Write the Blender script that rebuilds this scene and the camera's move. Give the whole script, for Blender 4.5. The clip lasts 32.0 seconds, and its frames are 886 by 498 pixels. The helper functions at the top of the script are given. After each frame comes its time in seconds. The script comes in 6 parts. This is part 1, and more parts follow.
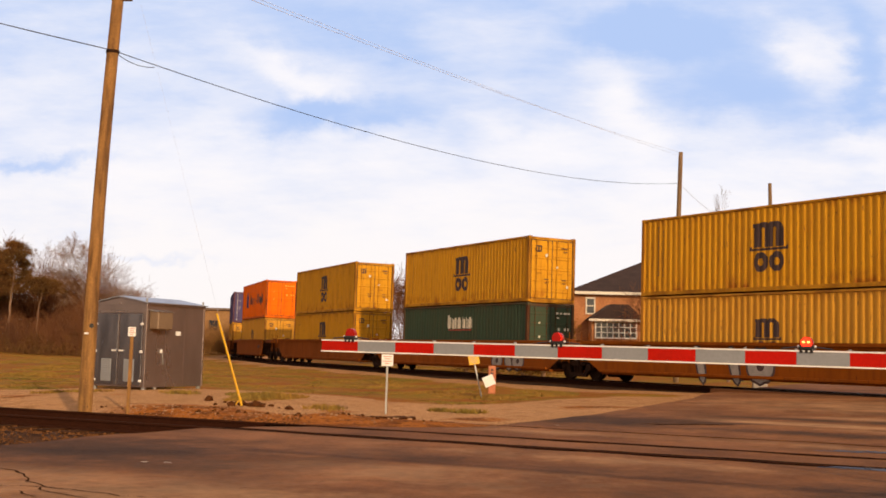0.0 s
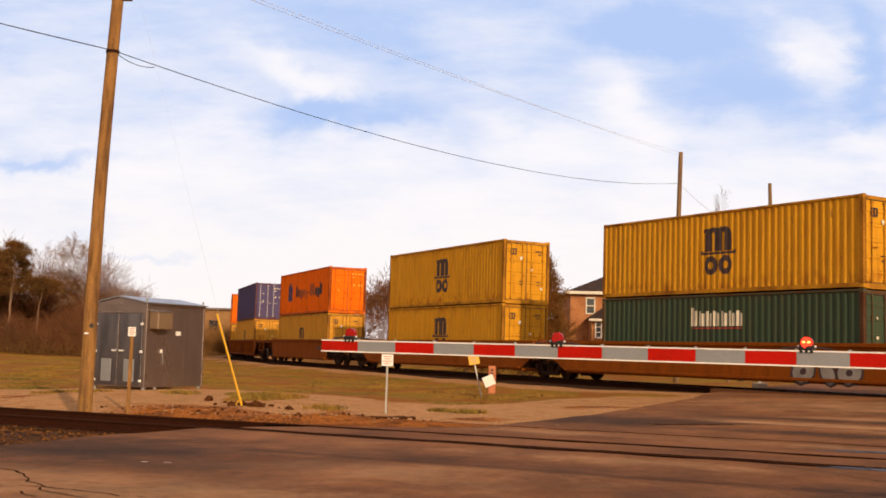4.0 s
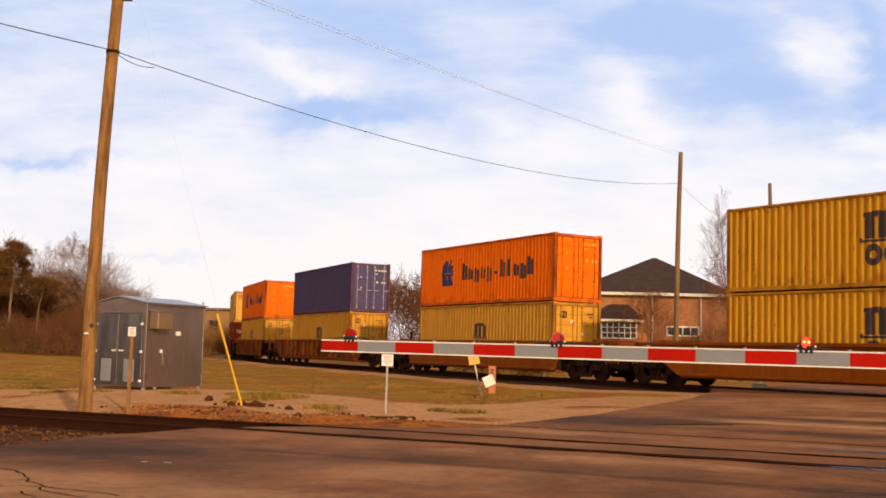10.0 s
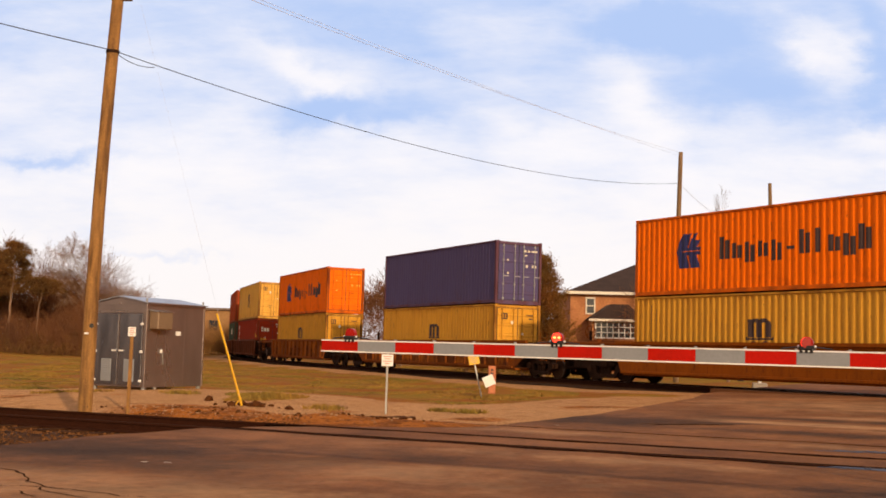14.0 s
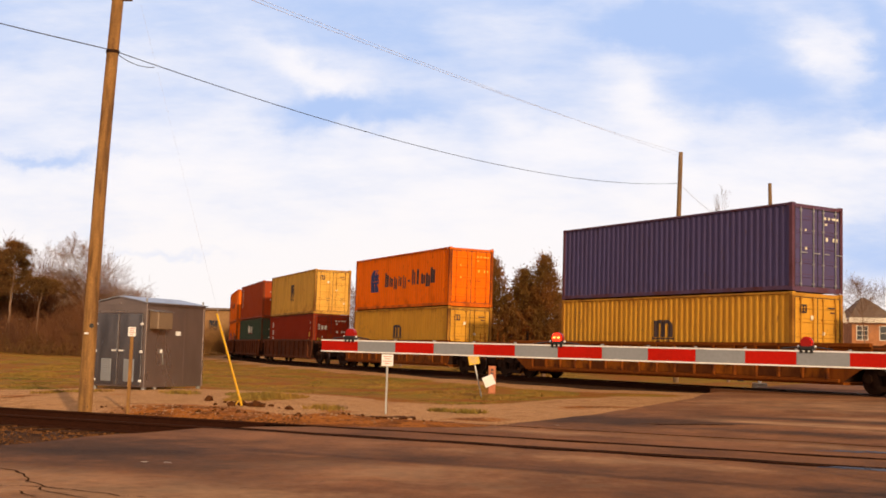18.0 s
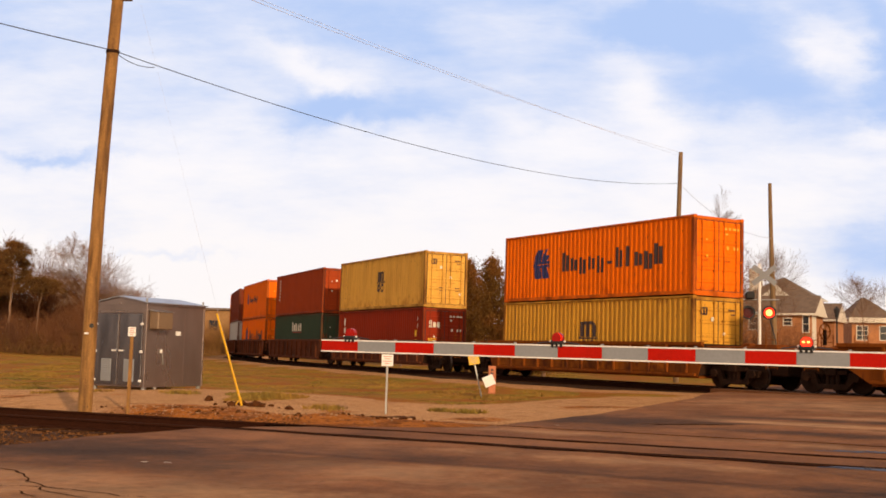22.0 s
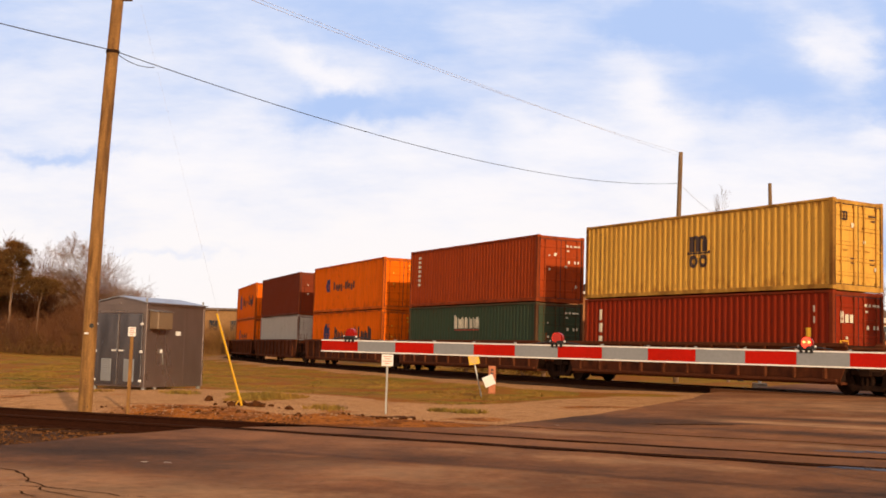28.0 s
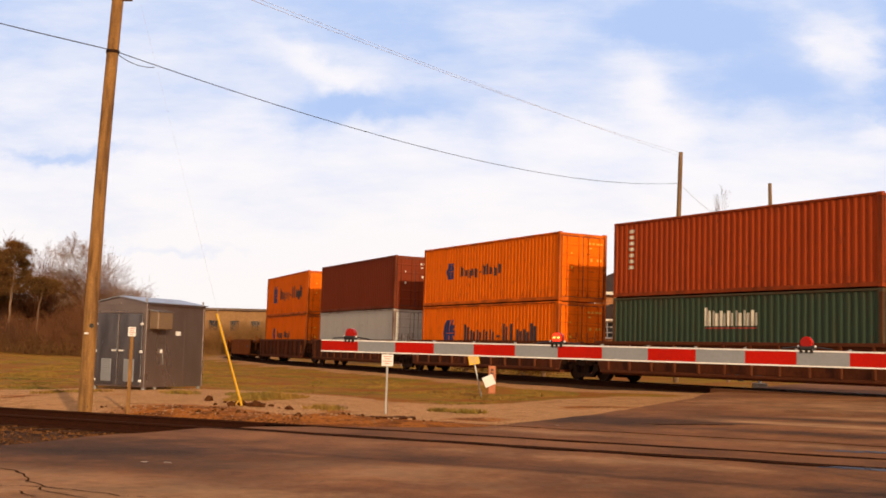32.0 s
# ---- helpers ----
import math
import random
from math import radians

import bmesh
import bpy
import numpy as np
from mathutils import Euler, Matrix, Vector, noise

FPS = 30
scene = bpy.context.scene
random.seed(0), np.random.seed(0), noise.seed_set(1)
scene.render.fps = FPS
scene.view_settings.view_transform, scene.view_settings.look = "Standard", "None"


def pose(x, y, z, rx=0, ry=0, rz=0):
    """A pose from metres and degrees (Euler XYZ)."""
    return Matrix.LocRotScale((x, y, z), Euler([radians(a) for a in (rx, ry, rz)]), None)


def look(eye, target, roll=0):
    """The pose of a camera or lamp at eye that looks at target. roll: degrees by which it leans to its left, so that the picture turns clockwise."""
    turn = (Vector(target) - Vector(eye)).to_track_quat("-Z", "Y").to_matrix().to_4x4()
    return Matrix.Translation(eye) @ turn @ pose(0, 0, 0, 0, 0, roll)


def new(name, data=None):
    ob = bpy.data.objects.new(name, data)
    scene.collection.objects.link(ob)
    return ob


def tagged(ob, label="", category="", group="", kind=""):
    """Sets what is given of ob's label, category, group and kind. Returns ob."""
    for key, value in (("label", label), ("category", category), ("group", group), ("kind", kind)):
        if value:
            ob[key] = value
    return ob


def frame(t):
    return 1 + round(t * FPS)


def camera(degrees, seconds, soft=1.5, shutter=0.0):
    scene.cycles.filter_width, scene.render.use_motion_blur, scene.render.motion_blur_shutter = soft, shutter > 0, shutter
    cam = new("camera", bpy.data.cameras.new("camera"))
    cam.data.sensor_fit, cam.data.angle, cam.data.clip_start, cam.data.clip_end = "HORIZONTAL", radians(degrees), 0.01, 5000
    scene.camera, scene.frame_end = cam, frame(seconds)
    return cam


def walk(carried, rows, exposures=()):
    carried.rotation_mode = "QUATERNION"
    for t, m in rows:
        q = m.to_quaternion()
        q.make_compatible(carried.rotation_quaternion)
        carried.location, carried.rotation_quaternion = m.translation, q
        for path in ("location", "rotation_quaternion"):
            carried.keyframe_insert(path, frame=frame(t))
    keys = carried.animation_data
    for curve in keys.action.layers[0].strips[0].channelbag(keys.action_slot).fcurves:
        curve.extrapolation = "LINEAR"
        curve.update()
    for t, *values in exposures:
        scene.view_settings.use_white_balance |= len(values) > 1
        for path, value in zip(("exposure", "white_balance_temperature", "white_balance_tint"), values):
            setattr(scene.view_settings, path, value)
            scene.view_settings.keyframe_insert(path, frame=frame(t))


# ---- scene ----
EYE = Vector((0, 0, 1.112))
AIM = EYE + Vector((0, math.cos(0.08812), math.sin(0.08812)))
cam = camera(42.57, 32.0, soft=1.7)
walk(cam, [(0, look(EYE, AIM, 1.279)), (32.0, look(EYE, AIM, 1.279))],
     exposures=[(0, 0.0, 6500, 10), (32.0, 0.0, 6500, 10)])

# ---------------------------------------------------------------- light
SUN_AZ, SUN_EL = radians(-67.5), radians(20.5)
SUN_TO = Vector((math.cos(SUN_AZ) * math.cos(SUN_EL), math.sin(SUN_AZ) * math.cos(SUN_EL), math.sin(SUN_EL)))
world = bpy.data.worlds.new("sky")
scene.world = world
world.use_nodes = True
wn = world.node_tree.nodes
sky = wn.new("ShaderNodeTexSky")
sky.sky_type, sky.sun_disc = "NISHITA", False
sky.sun_elevation, sky.sun_rotation = SUN_EL, math.pi / 2 - SUN_AZ
sky.air_density, sky.dust_density = 1.0, 1.5
wn["Background"].inputs[1].default_value = 0.14
veil = wn.new("ShaderNodeMixRGB")          # thin white cloud over the whole sky
veil.inputs[0].default_value, veil.inputs[2].default_value = 0.65, (6.0, 4.5, 3.45, 1)
world.node_tree.links.new(sky.outputs[0], veil.inputs[1])
world.node_tree.links.new(veil.outputs[0], wn["Background"].inputs[0])
sun = new("sun", bpy.data.lights.new("sun", "SUN"))
sun.data.energy, sun.data.angle, sun.data.color = 3.55, radians(1.4), (1.0, 0.71, 0.43)
sun.matrix_world = look(SUN_TO * 50, (0, 0, 0))

# ---------------------------------------------------------------- small tools
U2, V2 = Vector((0.8975, -0.441)), Vector((0.441, 0.8975))


def uv(u, v, z=0.0):
    """A place from metres along the near track (u) and along the road (v)."""
    return Vector((U2.x * u + V2.x * v, U2.y * u + V2.y * v, z))


TURN = math.degrees(math.atan2(U2.y, U2.x))


def part(name, bm, material, parent=None, label="", smooth=False):
    me = bpy.data.meshes.new(name)
    bm.normal_update()
    bm.to_mesh(me)
    bm.free()
    me.materials.append(material)
    if smooth:
        for p in me.polygons:
            p.use_smooth = True
    ob = new(name, me)
    ob.parent = parent
    if label:
        ob["label"] = label
    return ob


def raw(name, verts, faces, material, parent=None, label=""):
    me = bpy.data.meshes.new(name)
    me.from_pydata(verts, [], faces)
    me.update()
    me.materials.append(material)
    ob = new(name, me)
    ob.parent = parent
    if label:
        ob["label"] = label
    return ob


def bx(bm, c, s, bevel=0.0, m=None):
    """A box of size s round c, its edges cut by bevel."""
    r = bmesh.ops.create_cube(bm, size=1.0)
    vs = r["verts"]
    bmesh.ops.scale(bm, vec=s, verts=vs)
    if bevel:
        es = list({e for v in vs for e in v.link_edges})
        out = bmesh.ops.bevel(bm, geom=es, offset=bevel, segments=1, affect="EDGES")
        vs = list({v for f in out["faces"] for v in f.verts} | {v for v in vs if v.is_valid})
    bmesh.ops.translate(bm, vec=c, verts=vs)
    if m is not None:
        bmesh.ops.transform(bm, matrix=m, verts=vs)
    return vs


def box(c, s, bevel=0.0, m=None):
    bm = bmesh.new()
    bx(bm, c, s, bevel, m)
    return bm


def tube(bm, a, b, r1, r2=None, n=8, caps=True):
    """A tapered rod from a to b."""
    a, b = Vector(a), Vector(b)
    d = b - a
    q = d.to_track_quat("Z", "Y").to_matrix().to_4x4()
    r = bmesh.ops.create_cone(bm, cap_ends=caps, segments=n, radius1=r1, radius2=r1 if r2 is None else r2, depth=d.length)
    bmesh.ops.transform(bm, matrix=Matrix.Translation((a + b) / 2) @ q, verts=r["verts"])
    return r["verts"]


def rod(a, b, r1, r2=None, n=8):
    bm = bmesh.new()
    tube(bm, a, b, r1, r2, n)
    return bm


def ball(bm, c, r, s=(1, 1, 1), n=12):
    q = bmesh.ops.create_uvsphere(bm, u_segments=n, v_segments=max(6, n * 2 // 3), radius=r)
    bmesh.ops.scale(bm, vec=s, verts=q["verts"])
    bmesh.ops.translate(bm, vec=c, verts=q["verts"])
    return q["verts"]


def prism(pts, y0, y1):
    """An outline in x, z drawn out along y."""
    bm = bmesh.new()
    a = [bm.verts.new((x, y0, z)) for x, z in pts]
    b = [bm.verts.new((x, y1, z)) for x, z in pts]
    bm.faces.new(a)
    bm.faces.new(b[::-1])
    n = len(pts)
    for i in range(n):
        bm.faces.new((a[i], b[i], b[(i + 1) % n], a[(i + 1) % n]))
    bmesh.ops.recalc_face_normals(bm, faces=bm.faces)
    return bm


def thing(name, m, label, category, group="", kind=""):
    ob = new(name)
    ob.empty_display_size = 0.2
    ob.matrix_world = m
    return tagged(ob, label, category, group, kind)


# ---------------------------------------------------------------- materials
def surface(name, base, rough=0.7, metal=0.0, second=None, scale=2.0, fine=30.0, amount=0.5, vary=0.25, bump=0.2,
            stretch=(1, 1, 1), specks=None, speck_at=0.62, coat=0.0, depth=0.01, spec=0.5):
    """A worn surface: base and a second colour mixed by broad stains, grain over it, and specks of a third."""
    m = bpy.data.materials.new(name)
    m.use_nodes = True
    nt = m.node_tree
    n, l = nt.nodes, nt.links
    b = n["Principled BSDF"]
    tc = n.new("ShaderNodeTexCoord")
    mp = n.new("ShaderNodeMapping")
    mp.inputs["Scale"].default_value = stretch
    rnd = n.new("ShaderNodeObjectInfo")
    add = n.new("ShaderNodeVectorMath")
    mul = n.new("ShaderNodeVectorMath")
    mul.operation = "SCALE"
    mul.inputs[0].default_value = (37, 19, 53)
    l.new(rnd.outputs["Random"], mul.inputs["Scale"])
    l.new(tc.outputs["Object"], add.inputs[0])
    l.new(mul.outputs[0], add.inputs[1])
    l.new(add.outputs[0], mp.inputs[0])
    big = n.new("ShaderNodeTexNoise")
    big.inputs["Scale"].default_value, big.inputs["Detail"].default_value = scale, 6
    l.new(mp.outputs[0], big.inputs["Vector"])
    small = n.new("ShaderNodeTexNoise")
    small.inputs["Scale"].default_value, small.inputs["Detail"].default_value = fine, 5
    l.new(add.outputs[0], small.inputs["Vector"])
    ramp = n.new("ShaderNodeMapRange")
    ramp.inputs[1].default_value, ramp.inputs[2].default_value = 0.42, 0.68
    ramp.inputs[4].default_value = amount
    l.new(big.outputs[0], ramp.inputs[0])
    mix = n.new("ShaderNodeMixRGB")
    mix.name = "tint"
    mix.inputs[1].default_value = (*base, 1)
    mix.inputs[2].default_value = (*(second or [c * 0.6 for c in base]), 1)
    l.new(ramp.outputs[0], mix.inputs[0])
    hsv = n.new("ShaderNodeHueSaturation")
    l.new(mix.outputs[0], hsv.inputs["Color"])
    val = n.new("ShaderNodeMapRange")
    val.inputs[1].default_value, val.inputs[2].default_value = 0.3, 0.7
    val.inputs[3].default_value, val.inputs[4].default_value = 1 - vary, 1 + vary
    l.new(small.outputs[0], val.inputs[0])
    l.new(val.outputs[0], hsv.inputs["Value"])
    out = hsv.outputs[0]
    if specks:
        sp = n.new("ShaderNodeMapRange")
        sp.inputs[1].default_value, sp.inputs[2].default_value = speck_at, speck_at + 0.06
        sn = n.new("ShaderNodeTexNoise")
        sn.inputs["Scale"].default_value, sn.inputs["Detail"].default_value = fine * 0.25, 8
        l.new(mp.outputs[0], sn.inputs["Vector"])
        l.new(sn.outputs[0], sp.inputs[0])
        m2 = n.new("ShaderNodeMixRGB")
        m2.inputs[2].default_value = (*specks, 1)
        l.new(sp.outputs[0], m2.inputs[0])
        l.new(out, m2.inputs[1])
        out = m2.outputs[0]
    l.new(out, b.inputs["Base Color"])
    rr = n.new("ShaderNodeMapRange")
    rr.inputs[3].default_value, rr.inputs[4].default_value = max(0.05, rough - 0.12), min(1, rough + 0.12)
    l.new(big.outputs[0], rr.inputs[0])
    l.new(rr.outputs[0], b.inputs["Roughness"])
    b.inputs["Metallic"].default_value = metal
    b.inputs["Coat Weight"].default_value = coat
    b.inputs["Specular IOR Level"].default_value = spec
    if bump:
        bp = n.new("ShaderNodeBump")
        bp.inputs["Strength"].default_value, bp.inputs["Distance"].default_value = bump, depth
        l.new(small.outputs[0], bp.inputs["Height"])
        l.new(bp.outputs[0], b.inputs["Normal"])
    return m


def glow(name, colour, strength):
    m = bpy.data.materials.new(name)
    m.use_nodes = True
    b = m.node_tree.nodes["Principled BSDF"]
    b.inputs["Base Color"].default_value = (*colour, 1)
    b.inputs["Emission Color"].default_value = (*colour, 1)
    b.inputs["Emission Strength"].default_value = strength
    return m


def paint(name, base, dirt=(0.12, 0.06, 0.03), amount=0.35, rough=0.62, rust=0.0, rust_colour=(0.26, 0.07, 0.012)):
    """Container and car paint: sun-bleached, with streaks of grime running down, rust specks, and rust that bleeds from the rails."""
    m = surface(name, base, rough, 0, [0.72 * b + 0.28 * d for b, d in zip(base, dirt)], 1.3, 40, amount, 0.10, 0.08,
                (1.2, 1.2, 0.25), specks=[0.4 * b + 0.6 * d for b, d in zip(base, dirt)], speck_at=0.64, spec=0.06)
    if not rust:
        return m
    n, l = m.node_tree.nodes, m.node_tree.links
    b = n["Principled BSDF"]
    col = b.inputs["Base Color"].links[0].from_socket
    where = n["Mapping"].inputs[0].links[0].from_socket
    sep = n.new("ShaderNodeSeparateXYZ")
    l.new(n["Texture Coordinate"].outputs["Object"], sep.inputs[0])

    def span(src, a, c, d=0.0, e=1.0):
        r = n.new("ShaderNodeMapRange")
        for i, x in enumerate((a, c, d, e)):
            r.inputs[i + 1].default_value = x
        l.new(src, r.inputs[0])
        return r.outputs[0]

    def join(op, p, q):
        k = n.new("ShaderNodeMath")
        k.operation, k.use_clamp = op, True
        for i, x in enumerate((p, q)):
            if isinstance(x, float):
                k.inputs[i].default_value = x
            else:
                l.new(x, k.inputs[i])
        return k.outputs[0]

    def runs(scale, stretch, detail):
        mp = n.new("ShaderNodeMapping")
        mp.inputs["Scale"].default_value = stretch
        l.new(where, mp.inputs[0])
        t = n.new("ShaderNodeTexNoise")
        t.inputs["Scale"].default_value, t.inputs["Detail"].default_value = scale, detail
        l.new(mp.outputs[0], t.inputs["Vector"])
        return t.outputs[0]

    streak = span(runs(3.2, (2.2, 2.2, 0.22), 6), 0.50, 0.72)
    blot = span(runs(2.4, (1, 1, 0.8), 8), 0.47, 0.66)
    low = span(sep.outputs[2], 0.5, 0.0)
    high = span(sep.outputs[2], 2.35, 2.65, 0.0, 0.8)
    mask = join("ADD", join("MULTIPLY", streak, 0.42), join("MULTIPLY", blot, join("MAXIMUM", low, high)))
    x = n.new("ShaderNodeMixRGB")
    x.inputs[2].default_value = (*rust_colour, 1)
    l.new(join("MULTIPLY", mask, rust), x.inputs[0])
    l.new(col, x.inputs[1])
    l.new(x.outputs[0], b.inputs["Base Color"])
    return m


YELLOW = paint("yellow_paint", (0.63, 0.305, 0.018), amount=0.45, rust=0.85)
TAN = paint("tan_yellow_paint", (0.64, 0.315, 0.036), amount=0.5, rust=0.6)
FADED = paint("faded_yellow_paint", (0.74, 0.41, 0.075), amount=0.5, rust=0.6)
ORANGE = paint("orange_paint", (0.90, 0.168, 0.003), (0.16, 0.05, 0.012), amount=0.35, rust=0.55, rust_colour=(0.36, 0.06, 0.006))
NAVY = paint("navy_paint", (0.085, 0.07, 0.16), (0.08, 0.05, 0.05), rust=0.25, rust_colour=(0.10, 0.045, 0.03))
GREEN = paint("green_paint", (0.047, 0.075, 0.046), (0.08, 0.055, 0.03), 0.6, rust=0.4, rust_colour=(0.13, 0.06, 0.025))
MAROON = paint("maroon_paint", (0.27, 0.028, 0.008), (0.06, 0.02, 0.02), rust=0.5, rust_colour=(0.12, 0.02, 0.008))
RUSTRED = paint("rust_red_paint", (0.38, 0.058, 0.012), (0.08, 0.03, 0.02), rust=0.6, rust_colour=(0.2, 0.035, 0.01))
BROWN = paint("brown_paint", (0.20, 0.036, 0.012), (0.06, 0.03, 0.02))
PALE = paint("pale_grey_paint", (0.52, 0.50, 0.45), (0.2, 0.15, 0.1))
CARYEL = paint("car_yellow_paint", (0.235, 0.06, 0.004), (0.05, 0.02, 0.008), 0.85, 0.7, rust=0.75, rust_colour=(0.07, 0.02, 0.006))
CARMID = paint("car_end_paint", (0.16, 0.043, 0.008), (0.04, 0.016, 0.008), 0.85, 0.75)
CARRIB = paint("car_ochre_brown_paint", (0.215, 0.056, 0.006), (0.045, 0.016, 0.007), 0.95, 0.72, rust=0.9, rust_colour=(0.045, 0.014, 0.006))
CARBRN = paint("car_brown_paint", (0.12, 0.036, 0.014), (0.03, 0.014, 0.01), 0.8, 0.7, rust=0.6, rust_colour=(0.05, 0.014, 0.006))
DARKMARK = surface("dark_marking", (0.045, 0.022, 0.02), 0.6, vary=0.15, bump=0)
BLUEMARK = surface("blue_marking", (0.012, 0.016, 0.11), 0.5, vary=0.15, bump=0)
CREAM = surface("cream_marking", (0.72, 0.66, 0.5), 0.6, vary=0.15, bump=0)
PINKMARK = surface("sun_faded_red_marking", (0.62, 0.3, 0.24), 0.6, vary=0.15, bump=0)
REDMARK = surface("red_marking", (0.35, 0.03, 0.02), 0.6, vary=0.15, bump=0)
GREYMARK = surface("grey_marking", (0.3, 0.27, 0.24), 0.7, amount=0.8, vary=0.2, bump=0)
STEEL = surface("dark_steel", (0.024, 0.011, 0.006), 0.85, 0.0, (0.05, 0.02, 0.009), vary=0.3, spec=0.1)
ROLLED = surface("worn_steel", (0.16, 0.12, 0.1), 0.42, 0.8, (0.08, 0.04, 0.025), 6, vary=0.2)
RUST = surface("rusty_rail", (0.034, 0.01, 0.004), 0.9, 0.0, (0.028, 0.009, 0.004), 4, 40, vary=0.35, spec=0.08)
GALV = surface("galvanised_steel", (0.42, 0.41, 0.39), 0.45, 0.8, (0.3, 0.3, 0.29), 3, vary=0.15)
ASPHALT = surface("asphalt", (0.145, 0.056, 0.018), 0.88, 0, (0.096, 0.036, 0.011), 0.35, 60, 0.9, 0.3, 0.4, (0.6, 1.6, 1), depth=0.01, spec=0.3)
DARKBALLAST = surface("oily_ballast", (0.048, 0.023, 0.011), 0.95, 0, (0.024, 0.011, 0.006), 3, 45, 0.8, 0.6, 1.0, depth=0.04, spec=0.1)
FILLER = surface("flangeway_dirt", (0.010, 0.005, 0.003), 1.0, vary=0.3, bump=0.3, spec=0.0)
DULLRAIL = surface("dull_rail_top", (0.03, 0.012, 0.005), 0.9, 0.0, (0.018, 0.007, 0.003), 6, vary=0.2, spec=0.05)
BALLAST = surface("ballast", (0.085, 0.035, 0.013), 0.95, 0, (0.04, 0.016, 0.006), 3, 45, 0.8, 0.6, 1.0, depth=0.04, spec=0.2)
TIMBER = surface("weathered_timber", (0.29, 0.14, 0.034), 0.85, 0, (0.10, 0.044, 0.012), 2.6, 45, 0.9, 0.25, 0.5, (4, 4, 0.5), specks=(0.07, 0.03, 0.01), speck_at=0.66)
GREYTIMBER = surface("grey_weathered_timber", (0.21, 0.125, 0.055), 0.9, 0, (0.11, 0.066, 0.032), 4, 60, 0.9, 0.25, 0.4, (3, 3, 0.12))
TIE = surface("old_tie_timber", (0.055, 0.023, 0.009), 0.95, 0, (0.03, 0.014, 0.007), 4, 50, 0.8, 0.35, 0.5, spec=0.05)
ALU = surface("dull_aluminium", (0.31, 0.245, 0.225), 0.30, 0.8, (0.235, 0.183, 0.172), 0.8, 30, 0.9, 0.05, 0.05, (1.4, 1.4, 0.5), spec=0.3)
TANMETAL = surface("tan_painted_metal", (0.22, 0.145, 0.085), 0.5, 0.2, (0.17, 0.11, 0.062), 2, 30, 0.6, 0.06, 0.05)
# darker, bluer copy of ALU: the front's reflections are put into its colour
DOOR_TINT = surface("blue_grey_door_metal", (0.25, 0.235, 0.255), 0.22, 0.95, (0.13, 0.122, 0.135), 2.2, 30, 0.9, 0.08, 0.05, (1.5, 1, 0.3))
ALUROOF = surface("bright_roof_metal", (0.44, 0.43, 0.45), 0.34, 0.9, (0.33, 0.32, 0.33), 2, 30, 0.5, 0.05, 0.05)
WHITE = surface("white_paint", (0.8, 0.78, 0.74), 0.5, 0, (0.66, 0.63, 0.58), 5, 40, 0.4, 0.08, 0.05)
GREYWHITE = surface("grey_white_sheeting", (0.232, 0.243, 0.258), 0.5, 0, (0.208, 0.218, 0.232), 4, 40, 0.5, 0.06, 0.03)
ARMRED = surface("red_sheeting", (0.42, 0.008, 0.002), 0.6, 0, (0.33, 0.008, 0.002), 3, 40, 0.7, 0.1, 0.03, spec=0.1)
YELSIGN = surface("yellow_plastic", (0.75, 0.42, 0.015), 0.45, 0, (0.6, 0.33, 0.02), 4, 30, 0.5, 0.08, 0.03)
BLACK = surface("black_paint", (0.012, 0.011, 0.012), 0.6, vary=0.2, bump=0.05)
REDLENS = surface("red_lens", (0.34, 0.006, 0.002), 0.3, vary=0.1, bump=0, spec=0.3)
DIMLENS = surface("unlit_lens", (0.08, 0.008, 0.006), 0.25, vary=0.1, bump=0)
LIT = glow("lit_red_lamp", (1.0, 0.03, 0.006), 1.8)
SPOT = glow("lit_lamp_core", (1.0, 0.36, 0.07), 4.5)
BRICK = surface("house_brick", (0.40, 0.165, 0.06), 0.9, 0, (0.28, 0.105, 0.04), 1.2, 9, 0.7, 0.25, 0.3)
SHINGLE = surface("roof_shingle", (0.034, 0.016, 0.013), 0.9, 0, (0.022, 0.011, 0.01), 1.5, 14, 0.7, 0.25, 0.3)
SHINGLE2 = surface("brown_shingle", (0.15, 0.098, 0.066), 0.9, 0, (0.105, 0.069, 0.05), 1.5, 14, 0.7, 0.25, 0.3)
TRIM = surface("cream_trim", (0.66, 0.6, 0.5), 0.6, 0, (0.55, 0.5, 0.42), 3, 20, 0.5, 0.06, 0.05)
GLASS = surface("dark_window_glass", (0.03, 0.035, 0.045), 0.08, vary=0.1, bump=0, spec=0.8)
BARK = surface("bark", (0.23, 0.135, 0.08), 0.9, 0, (0.14, 0.08, 0.048), 2, 20, 0.7, 0.3, 0.4)
PALEBARK = surface("pale_bark", (0.30, 0.19, 0.12), 0.9, 0, (0.2, 0.12, 0.075), 2, 20, 0.7, 0.3, 0.4)
TWIG = surface("brown_twigs", (0.2, 0.077, 0.023), 0.9, 0, (0.095, 0.036, 0.012), 0.4, 8, 0.7, 0.3, 0)
REDLEAF = surface("russet_leaves", (0.24, 0.07, 0.03), 0.85, 0, (0.15, 0.05, 0.025), 0.7, 8, 0.7, 0.35, 0)
CEDAR = surface("cedar_foliage", (0.21, 0.11, 0.03), 0.9, 0, (0.33, 0.135, 0.037), 0.8, 6, 0.9, 0.2, 0, spec=0.05)
PINE = surface("pine_foliage", (0.17, 0.086, 0.022), 0.9, 0, (0.29, 0.13, 0.034), 0.5, 6, 0.8, 0.4, 0)
OLDGOLD = surface("sunlit_brown_foliage", (0.30, 0.15, 0.035), 0.9, 0, (0.2, 0.09, 0.03), 0.5, 6, 0.8, 0.4, 0)
